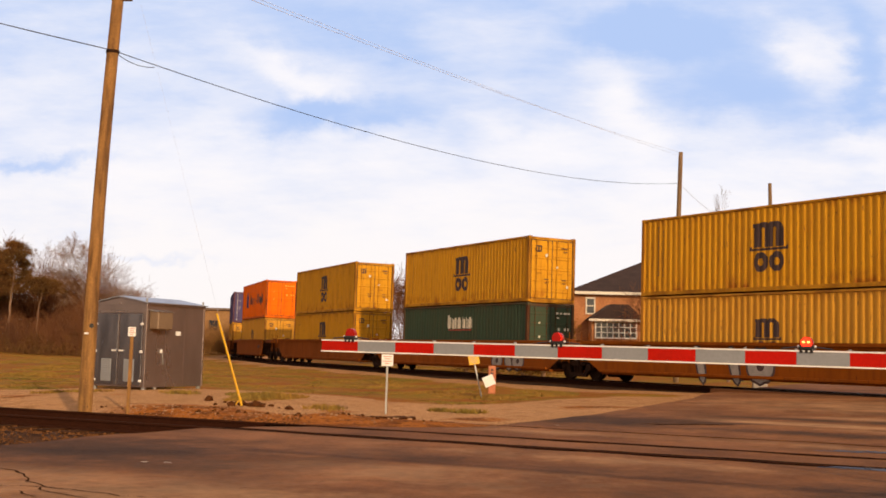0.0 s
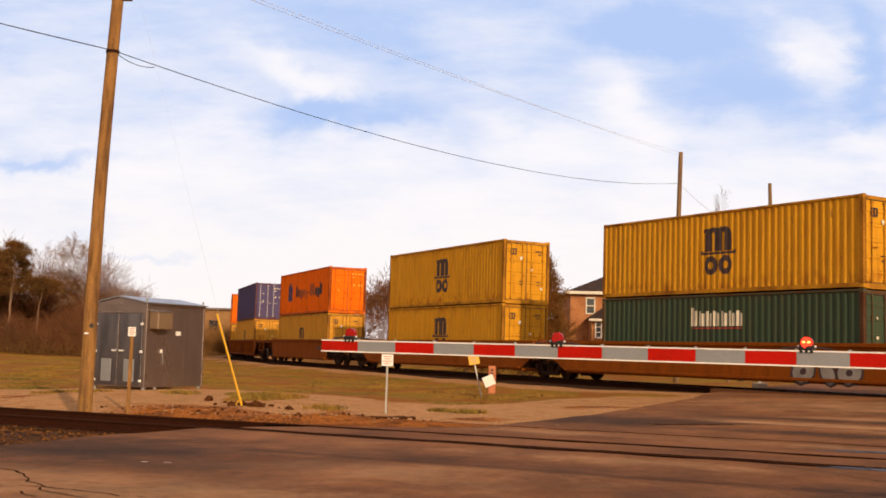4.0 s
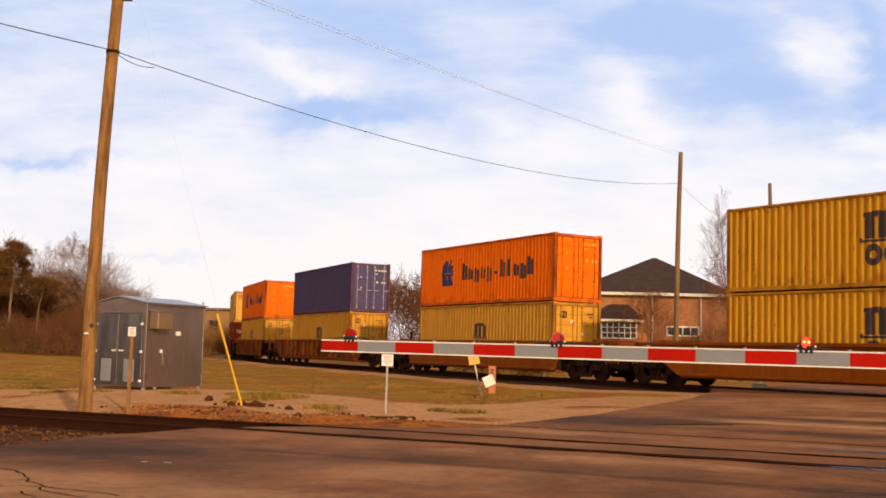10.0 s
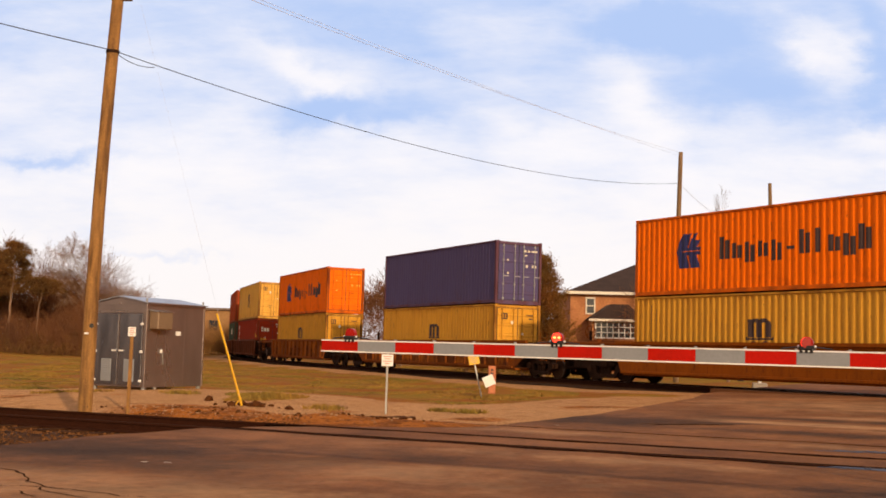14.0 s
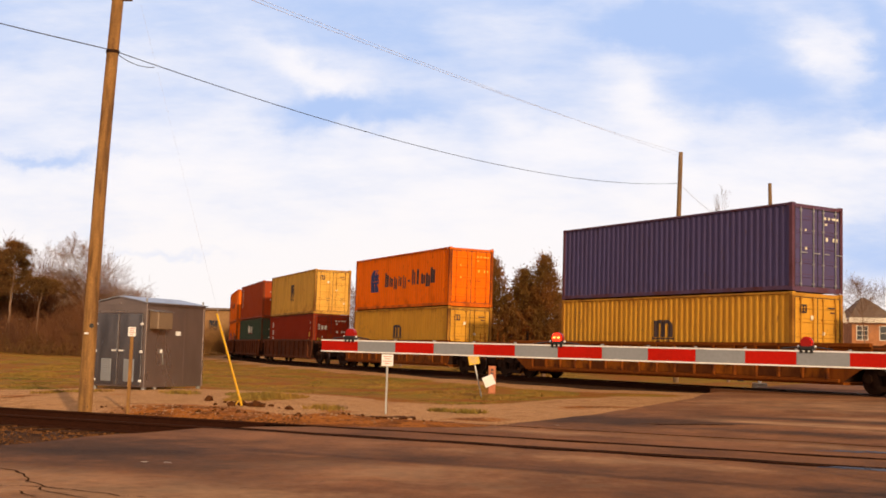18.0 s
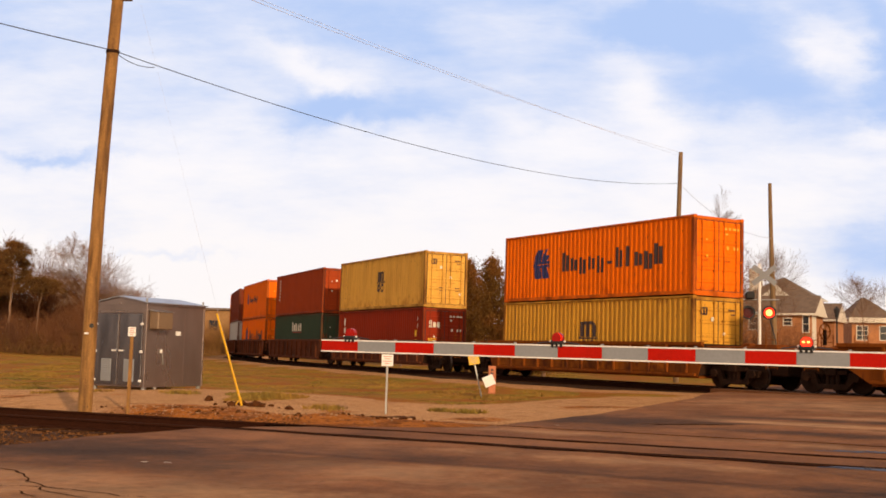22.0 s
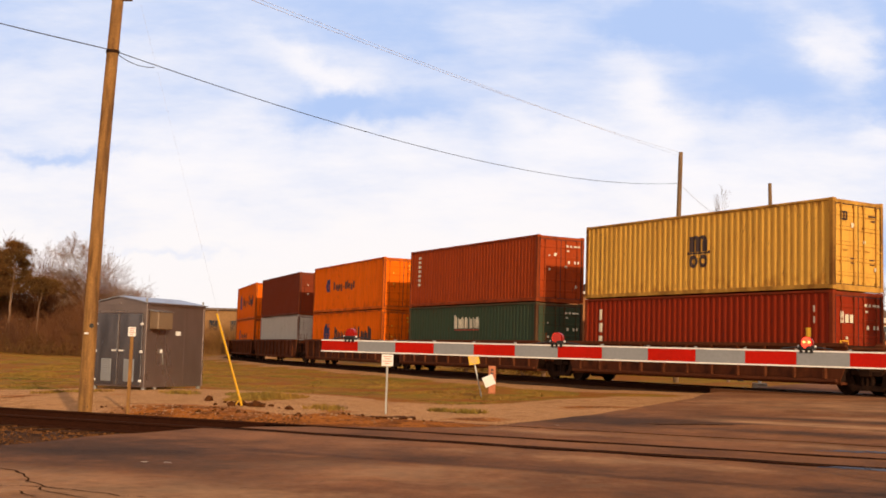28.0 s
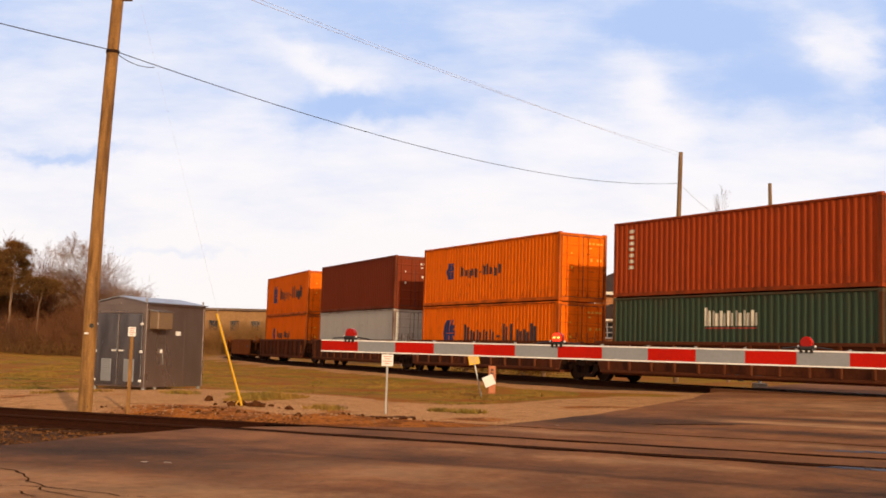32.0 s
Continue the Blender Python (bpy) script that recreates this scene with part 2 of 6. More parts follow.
BUFF = surface("buff_brick", (0.30, 0.16, 0.06), 0.9, 0, (0.22, 0.11, 0.045), 0.4, 6, 0.7, 0.2, 0.2)
BLUEPAINT = surface("faded_blue_marking_paint", (0.05, 0.085, 0.17), 0.85, 0, (0.1, 0.085, 0.08), 5, 50, 0.9, 0.3, 0.2)
CONCRETE = surface("concrete", (0.38, 0.34, 0.3), 0.9, 0, (0.28, 0.25, 0.22), 3, 40, 0.7, 0.2, 0.3)
WIRE = surface("black_cable", (0.02, 0.019, 0.026), 0.6, bump=0)
WIREGREY = surface("grey_wire", (0.55, 0.55, 0.6), 0.5, bump=0)

# ---------------------------------------------------------------- the train's track: a curve by its bend
KNOTS, BEND = (-190, -150, -115, -100, -70, -40, -10, 20, 50), (0.0, 0.0, 2.0, 5.58, 4.76, 4.07, 4.01, 4.06, 4.1)
TS = np.arange(-420, 300.01, 0.1)
_k = np.interp(TS, KNOTS, BEND) / 1000
_h = np.concatenate([[0], np.cumsum((_k[1:] + _k[:-1]) * 0.05)])
_i0 = int(np.argmin(abs(TS)))
TH = _h - _h[_i0] - 1.00445
TX = np.concatenate([[0], np.cumsum((np.cos(TH)[1:] + np.cos(TH)[:-1]) * 0.05)])
TY = np.concatenate([[0], np.cumsum((np.sin(TH)[1:] + np.sin(TH)[:-1]) * 0.05)])
TX, TY = TX - TX[_i0] + 11.70, TY - TY[_i0] + 38.064


def rail_at(s):
    return Vector((float(np.interp(s, TS, TX)), float(np.interp(s, TS, TY)), 0.0))


def ride(s, b=8.0, z=0.0, cant=0.57):
    """The pose of a car or load whose middle is at s, carried at s - b and s + b."""
    p, q = rail_at(s - b), rail_at(s + b)
    d = q - p
    return Matrix.Translation((p + q) / 2) @ pose(0, 0, 0, 0, 0, math.degrees(math.atan2(d.y, d.x))) @ pose(0, 0, 0, -cant) @ pose(0, 0, z)


def track_gap(x, y):
    """How far a place lies from the train's track."""
    return math.sqrt(float(np.min((TX[::10] - x) ** 2 + (TY[::10] - y) ** 2)))


def smooth01(a, b, t):
    t = min(1.0, max(0.0, (t - a) / (b - a)))
    return t * t * (3 - 2 * t)


def ground_z(x, y):
    u, v = x * U2.x + y * U2.y, x * V2.x + y * V2.y
    z = -0.30 - 0.15 * smooth01(-11.5, -14.5, u) * smooth01(60, 30, v)
    z += 0.75 * smooth01(60, 115, math.hypot(x, y)) * smooth01(14, 40, track_gap(x, y))
    z += 0.27 * math.exp(-(((u + 19.4) / 5.7) ** 6 + ((v - 23.8) / 5.4) ** 6))
    z += 0.10 * smooth01(6, 2.4, track_gap(x, y))
    z -= 0.13 * math.exp(-((v - 14.6) / 3.0) ** 4) * smooth01(-11.0, -12.0, u)
    z += 0.16 * math.exp(-((v - 18.9) / 0.9) ** 2) * smooth01(-18, -15, u) * smooth01(-8.5, -9.5, u) * (0.7 + 0.6 * noise.noise((u * 0.9, 0, 7)))
    z += 0.04 * noise.noise((x * 0.3, y * 0.3, 0)) * smooth01(200, 60, math.hypot(x, y))
    if v > 5 and u > -8.5:
        z = min(z, -0.26 + 0.2 * smooth01(19, 36, v))
    return z


def road_z(v):
    return -0.18 + 0.165 * smooth01(18, 35.5, v) - 0.6 * smooth01(44, 75, v) * 0.3


# ---------------------------------------------------------------- ground, one sheet to the horizon
def stretch_axis(lo, hi, step, far):
    a = list(np.arange(lo, hi + 0.01, step))
    d, p, q = step, a[0], a[-1]
    left, right = [], []
    while p > -far or q < far:
        d *= 1.28
        if p > -far:
            p -= d
            left.append(p)
        if q < far:
            q += d
            right.append(q)
    return left[::-1] + a + right


def build_ground():
    xs, ys = stretch_axis(-24, 24, 0.4, 3500), stretch_axis(6, 50, 0.4, 3500)
    verts = [(x, y, ground_z(x, y)) for y in ys for x in xs]
    n = len(xs)
    faces = [(j * n + i, j * n + i + 1, (j + 1) * n + i + 1, (j + 1) * n + i) for j in range(len(ys) - 1) for i in range(n - 1)]
    ob = raw("ground", verts, faces, ground_material())
    me = ob.data
    at = me.color_attributes.new("cover", "FLOAT_COLOR", "POINT")
    for i, (x, y, z) in enumerate(verts):
        u, v = x * U2.x + y * U2.y, x * V2.x + y * V2.y
        k = noise.noise((x * 0.45, y * 0.45, 3)) * 0.5
        pad = smooth01(1.25, 0.75, ((u + 18.5) / 5.9) ** 2 + ((v - 22.4) / 4.6) ** 2 + 0.8 * k)
        apron = smooth01(1.2, 0.7, ((u + 9.5) / 5.5) ** 2 + ((v - 24) / 4.5) ** 2 + k)
        verge = smooth01(1.2, 0.7, ((u + 9.2) / 3.2) ** 2 + ((v - 31) / 6.0) ** 2 + k)
        gravel = max(pad, apron * 0.9, verge * 0.9, 0.8 * smooth01(4.6, 3.0, track_gap(x, y) + 2 * k))
        dirt = max(smooth01(2.6, 0.9, abs(v - 18.6 + 1.2 * k) ) * smooth01(-18.5, -15.5, u + 3 * k),
                   0.8 * smooth01(0.1, 0.35, k) * smooth01(60, 30, y))
        at.data[i].color = (gravel, dirt, smooth01(60, 120, math.hypot(x, y)), 1)
    return tagged(ob, kind="structure")


def ground_material():
    m = bpy.data.materials.new("field")
    m.use_nodes = True
    n, l = m.node_tree.nodes, m.node_tree.links
    b = n["Principled BSDF"]
    b.inputs["Roughness"].default_value, b.inputs["Specular IOR Level"].default_value = 0.95, 0.1
    tc = n.new("ShaderNodeTexCoord")

    def tex(scale, detail=6, stretch=None):
        t = n.new("ShaderNodeTexNoise")
        t.inputs["Scale"].default_value, t.inputs["Detail"].default_value = scale, detail
        l.new(tc.outputs["Object"], t.inputs["Vector"])
        return t.outputs[0]

    def blend(fac, a, c, lo=0.4, hi=0.6):
        r = n.new("ShaderNodeMapRange")
        r.inputs[1].default_value, r.inputs[2].default_value = lo, hi
        l.new(fac, r.inputs[0])
        x = n.new("ShaderNodeMixRGB")
        l.new(r.outputs[0], x.inputs[0])
        for k, s in ((1, a), (2, c)):
            if isinstance(s, tuple):
                x.inputs[k].default_value = (*s, 1)
            else:
                l.new(s, x.inputs[k])
        return x.outputs[0]

    fine, mid, broad = tex(28), tex(2.2), tex(0.22)
    grass = blend(mid, (0.33, 0.16, 0.018), (0.205, 0.14, 0.015), 0.36, 0.58)
    grass = blend(tex(9.0, 8), grass, (0.40, 0.20, 0.04), 0.52, 0.7)
    grass = blend(broad, grass, (0.29, 0.105, 0.018), 0.45, 0.58)
    soil = blend(tex(0.7, 9), (0.13, 0.05, 0.012), (0.30, 0.125, 0.025), 0.40, 0.62)
    grass = blend(tex(0.35, 8), grass, soil, 0.53, 0.66)
    gravel = blend(fine, (0.30, 0.145, 0.06), (0.60, 0.33, 0.15), 0.3, 0.7)
    gravel = blend(mid, gravel, (0.33, 0.165, 0.06), 0.48, 0.72)
    dirt = blend(mid, (0.37, 0.118, 0.014), (0.15, 0.046, 0.007), 0.44, 0.64)
    dirt = blend(tex(7.0, 9), dirt, (0.11, 0.035, 0.008), 0.53, 0.66)
    dirt = blend(fine, dirt, (0.50, 0.23, 0.07), 0.58, 0.78)
    at = n.new("ShaderNodeAttribute")
    at.attribute_name = "cover"
    sep = n.new("ShaderNodeSeparateColor")
    l.new(at.outputs["Color"], sep.inputs[0])

    def edge(chan):
        a = n.new("ShaderNodeMath")
        a.operation = "MULTIPLY_ADD"
        a.inputs[1].default_value = 0.5
        a.inputs[2].default_value = -0.25
        l.new(mid, a.inputs[0])
        c = n.new("ShaderNodeMath")
        l.new(a.outputs[0], c.inputs[0])
        l.new(chan, c.inputs[1])
        return c.outputs[0]

    col = blend(edge(sep.outputs[0]), grass, gravel, 0.35, 0.6)
    col = blend(edge(sep.outputs[1]), col, dirt, 0.4, 0.7)
    shade = blend(fine, (0.75, 0.75, 0.75), (1.25, 1.25, 1.25), 0.3, 0.7)
    fin = n.new("ShaderNodeMixRGB")
    fin.blend_type, fin.inputs[0].default_value = "MULTIPLY", 1
    l.new(col, fin.inputs[1])
    l.new(shade, fin.inputs[2])
    l.new(fin.outputs[0], b.inputs["Base Color"])
    bp = n.new("ShaderNodeBump")
    bp.inputs["Strength"].default_value, bp.inputs["Distance"].default_value = 0.9, 0.05
    l.new(fine, bp.inputs["Height"])
    l.new(bp.outputs[0], b.inputs["Normal"])
    return m


build_ground()

# ---------------------------------------------------------------- road over both tracks, in strips between the rails
RAIL_V = (14.5, 15.97)


def road_left(v):
    f = -11.3 if v < 14.4 else -10.9 + 2.9 * smooth01(14.6, 18.2, v) + 0.4 * smooth01(18.5, 25, v) - 0.55 * smooth01(30, 36.5, v)
    return f + 0.16 * noise.noise((0, v * 0.6, 1)) + 0.07 * noise.noise((0, v * 2.3, 5))


def build_road():
    edges = [(-25.0, RAIL_V[0] - 0.16), (RAIL_V[0] + 0.24, RAIL_V[1] - 0.14), (RAIL_V[1] + 0.1, 18.19), (18.34, 36.2), (38.9, 80)]
    cols = 84
    for a, b in edges:
        verts, faces, wear = [], [], []
        vs = list(np.arange(a, b, 0.16 if a > 0 and b < 60 else 0.3 if b < 60 else 2.0)) + [b]
        for v in vs:
            e = road_left(v)
            z = road_z(v)
            us = [e, e] + [e + (6.5 - e) * (i / (cols - 3)) ** 1.1 for i in range(1, cols - 2)] + [6.5]
            for i, u in enumerate(us):
                drop = -0.25 if i in (0, cols - 1) else -0.03 if i == 1 else 0.012 * noise.noise((u * 0.8, v * 0.8, 2))
                verts.append(tuple(uv(u, v, z + drop)))
                wear.append(road_wear_and_shade(u, v))
        for j in range(len(vs) - 1):
            for i in range(cols - 1):
                faces.append((j * cols + i, j * cols + i + 1, (j + 1) * cols + i + 1, (j + 1) * cols + i))
        ob = raw("road", verts, faces, ROADMAT)
        at = ob.data.color_attributes.new("wear", "FLOAT_COLOR", "POINT")
        for i, (light, tar_and_shade) in enumerate(wear):
            at.data[i].color = (light, tar_and_shade, 0, 1)
        tagged(ob, kind="structure")


def spot(u, v, cu, cv, su, sv, tilt=0.0):
    du, dv = u - cu, v - cv
    a, b = du * math.cos(tilt) + dv * math.sin(tilt), dv * math.cos(tilt) - du * math.sin(tilt)
    return math.exp(-((a / su) ** 2 + (b / sv) ** 2))


def road_wear_and_shade(u, v):
    """How worn pale the road is at a place, and how dark: tarred, oily, and dimmed at the right like the view's edge.
    """
    k = noise.noise((u * 0.7, v * 0.7, 4)) * 0.35 + noise.noise((u * 2.1, v * 2.1, 8)) * 0.2
    k += 0.22 * noise.noise((u * 0.9, v * 4.5, 14)) + 0.12 * noise.noise((u * 5.0, v * 5.0, 3))
    light = smooth01(9.6, 8.3, v + 1.2 * k) * smooth01(1.5, -3.0, u) * 0.5
    light = max(light, 1.15 * spot(u, v, -3.2, 22.5, 2.2, 0.5, -0.05), 0.8 * spot(u, v, -0.6, 21.6, 2.0, 0.45, 0.03), 0.6 * spot(u, v, -1.5, 24.8, 3.0, 0.7), 0.5 * spot(u, v, -4.5, 13.4, 3, 0.6), 0.42 * spot(u, v, -5.6, 10.6, 2.4, 1.3), 0.55 * spot(u, v, -2, 30, 5, 4),
                0.5 * spot(u, v, -6.6, 17.4, 2.2, 0.4), 0.45 * spot(u, v, -1.5, 17.5, 2.5, 0.4))
    # the spot at u = 1.0 paints the view's dim right edge into the colour
    tar_and_shade = max(1.0 * spot(u, v, -5.0, 21.6, 1.0, 0.3, 0.4), 0.85 * spot(u, v, -6.7, 21.2, 1.7, 2.4), 0.85 * spot(u, v, -0.6, 11.6, 1.6, 1.4), 0.8 * spot(u, v, -9.8, 10.6, 3.0, 2.2),
              0.75 * spot(u, v, -2.8, 23.9, 3.6, 0.5), 0.7 * spot(u, v, -3.0, 20.2, 3.2, 0.6), 0.7 * spot(u, v, 1.0, 14.5, 2.3, 4.5), 0.5 * spot(u, v, -0.5, 27.0, 3.0, 1.2), 0.5 * spot(u, v, -5.5, 12.2, 3.5, 0.6), 0.3 * spot(u, v, -3.0, 10.4, 3.5, 0.5))
    return max(0, light + k * 0.7), max(0, tar_and_shade + k * 0.5)


def road_material():
    m = surface("worn_asphalt", (0.21, 0.086, 0.031), 0.9, 0, (0.142, 0.053, 0.018), 0.5, 55, 0.9, 0.28, 0.7, (0.6, 1.4, 1), depth=0.012, spec=0.2)
    n, l = m.node_tree.nodes, m.node_tree.links
    b = n["Principled BSDF"]
    col = b.inputs["Base Color"].links[0].from_socket
    at = n.new("ShaderNodeAttribute")
    at.attribute_name = "wear"
    sep = n.new("ShaderNodeSeparateColor")
    l.new(at.outputs["Color"], sep.inputs[0])
    tc = n.new("ShaderNodeTexCoord")
    for k, c in ((0, (0.36, 0.198, 0.095)), (1, (0.05, 0.022, 0.011))):
        x = n.new("ShaderNodeMixRGB")
        rag = n.new("ShaderNodeTexNoise")
        rag.inputs["Scale"].default_value, rag.inputs["Detail"].default_value, rag.inputs["Roughness"].default_value = 2.6, 9, 0.7
        l.new(tc.outputs["Object"], rag.inputs["Vector"])
        sm = n.new("ShaderNodeMath")
        sm.operation = "MULTIPLY_ADD"
        sm.inputs[1].default_value = 1.1
        l.new(rag.outputs[0], sm.inputs[0])
        l.new(sep.outputs[k], sm.inputs[2])
        cr = n.new("ShaderNodeMapRange")
        cr.inputs[1].default_value, cr.inputs[2].default_value, cr.inputs[4].default_value = 0.72, 1.3, 0.92
        l.new(sm.outputs[0], cr.inputs[0])
        x.inputs[2].default_value = (*c, 1)
        l.new(cr.outputs[0], x.inputs[0])
        l.new(col, x.inputs[1])
        col = x.outputs[0]
    # mottling of patches, bleached stone and trodden dirt
    for scale, detail, lo, hi in ((0.6, 5, 0.66, 1.42), (6.0, 6, 0.86, 1.16)):
        t = n.new("ShaderNodeTexNoise")
        t.inputs["Scale"].default_value, t.inputs["Detail"].default_value, t.inputs["Roughness"].default_value = scale, detail, 0.68
        l.new(tc.outputs["Object"], t.inputs["Vector"])
        r = n.new("ShaderNodeMapRange")
        r.inputs[1].default_value, r.inputs[2].default_value, r.inputs[3].default_value, r.inputs[4].default_value = 0.32, 0.68, lo, hi
        l.new(t.outputs[0], r.inputs[0])
        x = n.new("ShaderNodeMixRGB")
        x.blend_type, x.inputs[0].default_value = "MULTIPLY", 1
        l.new(col, x.inputs[1])
        l.new(r.outputs[0], x.inputs[2])
        col = x.outputs[0]
    l.new(col, b.inputs["Base Color"])
    return m


ROADMAT = road_material()
build_road()
# ---------------------------------------------------------------- rails, ties and ballast
RAIL_PROFILE = [(-0.07, -0.17), (0.07, -0.17), (0.07, -0.155), (0.012, -0.135), (0.012, -0.04), (0.036, -0.03), (0.036, -0.006), (0.028, 0.0),
                (-0.028, 0.0), (-0.036, -0.006), (-0.036, -0.03), (-0.012, -0.04), (-0.012, -0.135), (-0.07, -0.155)]


def sweep(name, line, profile, material, parent=None, label=""):
    """A profile drawn along a line of places, upright."""
    verts, faces, n = [], [], len(profile)
    for i, p in enumerate(line):
        d = (line[min(i + 1, len(line) - 1)] - line[max(i - 1, 0)]).normalized()
        side = Vector((-d.y, d.x, 0))
        for a, z in profile:
            verts.append(tuple(p + side * a + Vector((0, 0, z))))
    for i in range(len(line) - 1):
        for k in range(n):
            faces.append((i * n + k, i * n + (k + 1) % n, (i + 1) * n + (k + 1) % n, (i + 1) * n + k))
    faces += [tuple(range(n))[::-1], tuple(range((len(line) - 1) * n, len(line) * n))]
    return raw(name, verts, faces, material, parent, label)


def build_tracks():
    near = thing("near_track", Matrix(), "rusty single railway track crossing the asphalt road", "railway track", kind="structure")
    for v in RAIL_V:
        line = [uv(u, v, -0.172) for u in np.arange(-70, 40.1, 1.0)]
        sweep("rail", line, RAIL_PROFILE, RUST, near)
        top = [p + Vector((0, 0, 0.002)) for p in line]
        sweep("rail_head", top, [(-0.022, -0.004), (0.022, -0.004), (0.022, 0.0), (-0.022, 0.0)], DULLRAIL, near, "dull running surface")
    # near-black strips along both rails, wider at the near one
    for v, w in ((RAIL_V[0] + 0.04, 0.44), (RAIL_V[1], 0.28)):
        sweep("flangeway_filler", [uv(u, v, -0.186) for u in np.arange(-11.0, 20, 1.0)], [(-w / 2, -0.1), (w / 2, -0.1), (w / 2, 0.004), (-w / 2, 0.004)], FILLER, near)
    tie = box((0, 0, 0), (0.23, 2.6, 0.18), 0.015)
    first = part("tie", tie, TIE, near)
    first.matrix_local = pose(*uv(-11.9, 15.23, -0.43), 0, 0, TURN)
    for i in range(1, 90):
        o = new("tie", first.data)
        o.parent = near
        o.matrix_local = pose(*uv(-11.9 - 0.56 * i + random.uniform(-0.04, 0.04), 15.23, -0.43 + random.uniform(-0.01, 0.01)), 0, 0, TURN + random.uniform(-1.5, 1.5))
    # shoulders of stone under the open track
    prof = [(-2.6, -0.30), (-1.7, -0.06), (-0.8, -0.015), (0.8, -0.015), (1.7, -0.06), (2.6, -0.30)]
    sweep("near_ballast", [uv(u, 15.23, -0.345) for u in np.arange(-80, -11.2, 0.8)], prof + [(2.6, -0.4), (-2.6, -0.4)], BALLAST)["kind"] = "structure"

    far = thing("train_track", Matrix(), "curving railway track that carries the freight train", "railway track", kind="structure")
    ss = np.arange(-330, 120.1, 2.0)
    for side in (-0.7525, 0.7525):
        line = []
        for s in ss:
            p, q = rail_at(s), rail_at(s + 0.5)
            d = (q - p).normalized()
            line.append(p + Vector((-d.y, d.x, 0)) * side)
        sweep("rail", line, RAIL_PROFILE, RUST, far)
        sweep("rail_head", [p + Vector((0, 0, 0.002)) for p in line], [(-0.022, -0.004), (0.022, -0.004), (0.022, 0.0), (-0.022, 0.0)], ROLLED, far, "worn bright running surface")
    for i in range(190):
        s = -95 + 0.56 * i
        if -2.6 < s < 9.5:
            continue
        o = new("tie", first.data)
        o.parent = far
        o.matrix_local = ride(s, 0.5, -0.265, 0) @ pose(0, 0, 0, 0, 0, random.uniform(-1.5, 1.5))
    prof = [(-2.9, -0.5), (-1.8, -0.23), (-1.3, -0.19), (1.3, -0.19), (1.8, -0.23), (2.9, -0.5)]
    sweep("train_ballast", [rail_at(s) for s in ss if s < 120], prof + [(2.9, -0.7), (-2.9, -0.7)], DARKBALLAST)["kind"] = "structure"
    # crossing planks between and beside the train's rails
    cross = thing("crossing_panels", Matrix(), "worn timber crossing panels between the rails", "crossing panel", kind="structure")
    for lat, w in ((-1.17, 0.68), (-0.34, 0.62), (0.34, 0.62), (1.17, 0.68)):
        line = []
        for s in np.arange(-2.2, 10.2, 0.6):
            p, q = rail_at(s), rail_at(s + 0.5)
            d = (q - p).normalized()
            line.append(p + Vector((-d.y, d.x, 0)) * lat)
        sweep("panel", line, [(-w / 2, -0.18), (w / 2, -0.18), (w / 2, -0.012), (-w / 2, -0.012)], ASPHALT, cross)


build_tracks()

# ---------------------------------------------------------------- containers
CL, CW, CH = 12.192, 2.438, 2.88
_cache = {}


def shared(key, make, material, name, parent, label=""):
    """A part whose mesh is built once for each key and material."""
    k = (key, material.name)
    if k not in _cache:
        ob = part(name, make(), material, parent, label)
        _cache[k] = ob.data
        return ob
    ob = new(name, _cache[k])
    ob.parent = parent
    if label:
        ob["label"] = label
    return ob


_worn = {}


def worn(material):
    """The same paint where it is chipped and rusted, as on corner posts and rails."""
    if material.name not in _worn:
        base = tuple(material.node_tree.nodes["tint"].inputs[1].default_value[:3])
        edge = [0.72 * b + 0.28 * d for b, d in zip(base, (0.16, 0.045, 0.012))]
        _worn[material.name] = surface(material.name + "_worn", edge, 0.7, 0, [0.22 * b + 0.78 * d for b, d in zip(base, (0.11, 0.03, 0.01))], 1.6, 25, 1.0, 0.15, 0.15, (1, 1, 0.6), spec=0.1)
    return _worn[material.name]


def corrugated(length, height, depth, pitch, axis):
    """A steel sheet with trapezoid folds that stand upright."""
    bm = bmesh.new()
    pts, x = [], -length / 2
    n = int(round(length / pitch))
    p = length / n
    for i in range(n):
        pts += [(x, 0), (x + p * 0.26, 0), (x + p * 0.5, -depth), (x + p * 0.76, -depth)]
        x += p
    pts.append((length / 2, 0))
    lo = [bm.verts.new((a, b, 0) if axis == "x" else (b, a, 0)) for a, b in pts]
    hi = [bm.verts.new((a, b, height) if axis == "x" else (b, a, height)) for a, b in pts]
    for i in range(len(pts) - 1):
        bm.faces.new((lo[i], lo[i + 1], hi[i + 1], hi[i]))
    return bm


def container_frame():
    bm = bmesh.new()
    hx, hy = CL / 2, CW / 2
    for sx in (-1, 1):
        for sy in (-1, 1):
            for z in (0.06, CH - 0.06):
                bx(bm, (sx * (hx - 0.089), sy * (hy - 0.081), z), (0.178, 0.162, 0.12), 0.01)
        bx(bm, (sx * (hx - 0.06), 0, CH - 0.10), (0.1, CW - 0.32, 0.13), 0.01)
        bx(bm, (sx * (hx - 0.06), 0, 0.07), (0.1, CW - 0.32, 0.19), 0.01)
    for sy in (-1, 1):
        bx(bm, (0, sy * (hy - 0.035), CH - 0.046), (CL - 0.36, 0.06, 0.075), 0.008)
        bx(bm, (0, sy * (hy - 0.04), 0.09), (CL - 0.36, 0.07, 0.14), 0.008)
    return bm


def corner_post():
    return box((0, 0, CH / 2), (0.15, 0.12, CH - 0.22), 0.012)


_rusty = {}


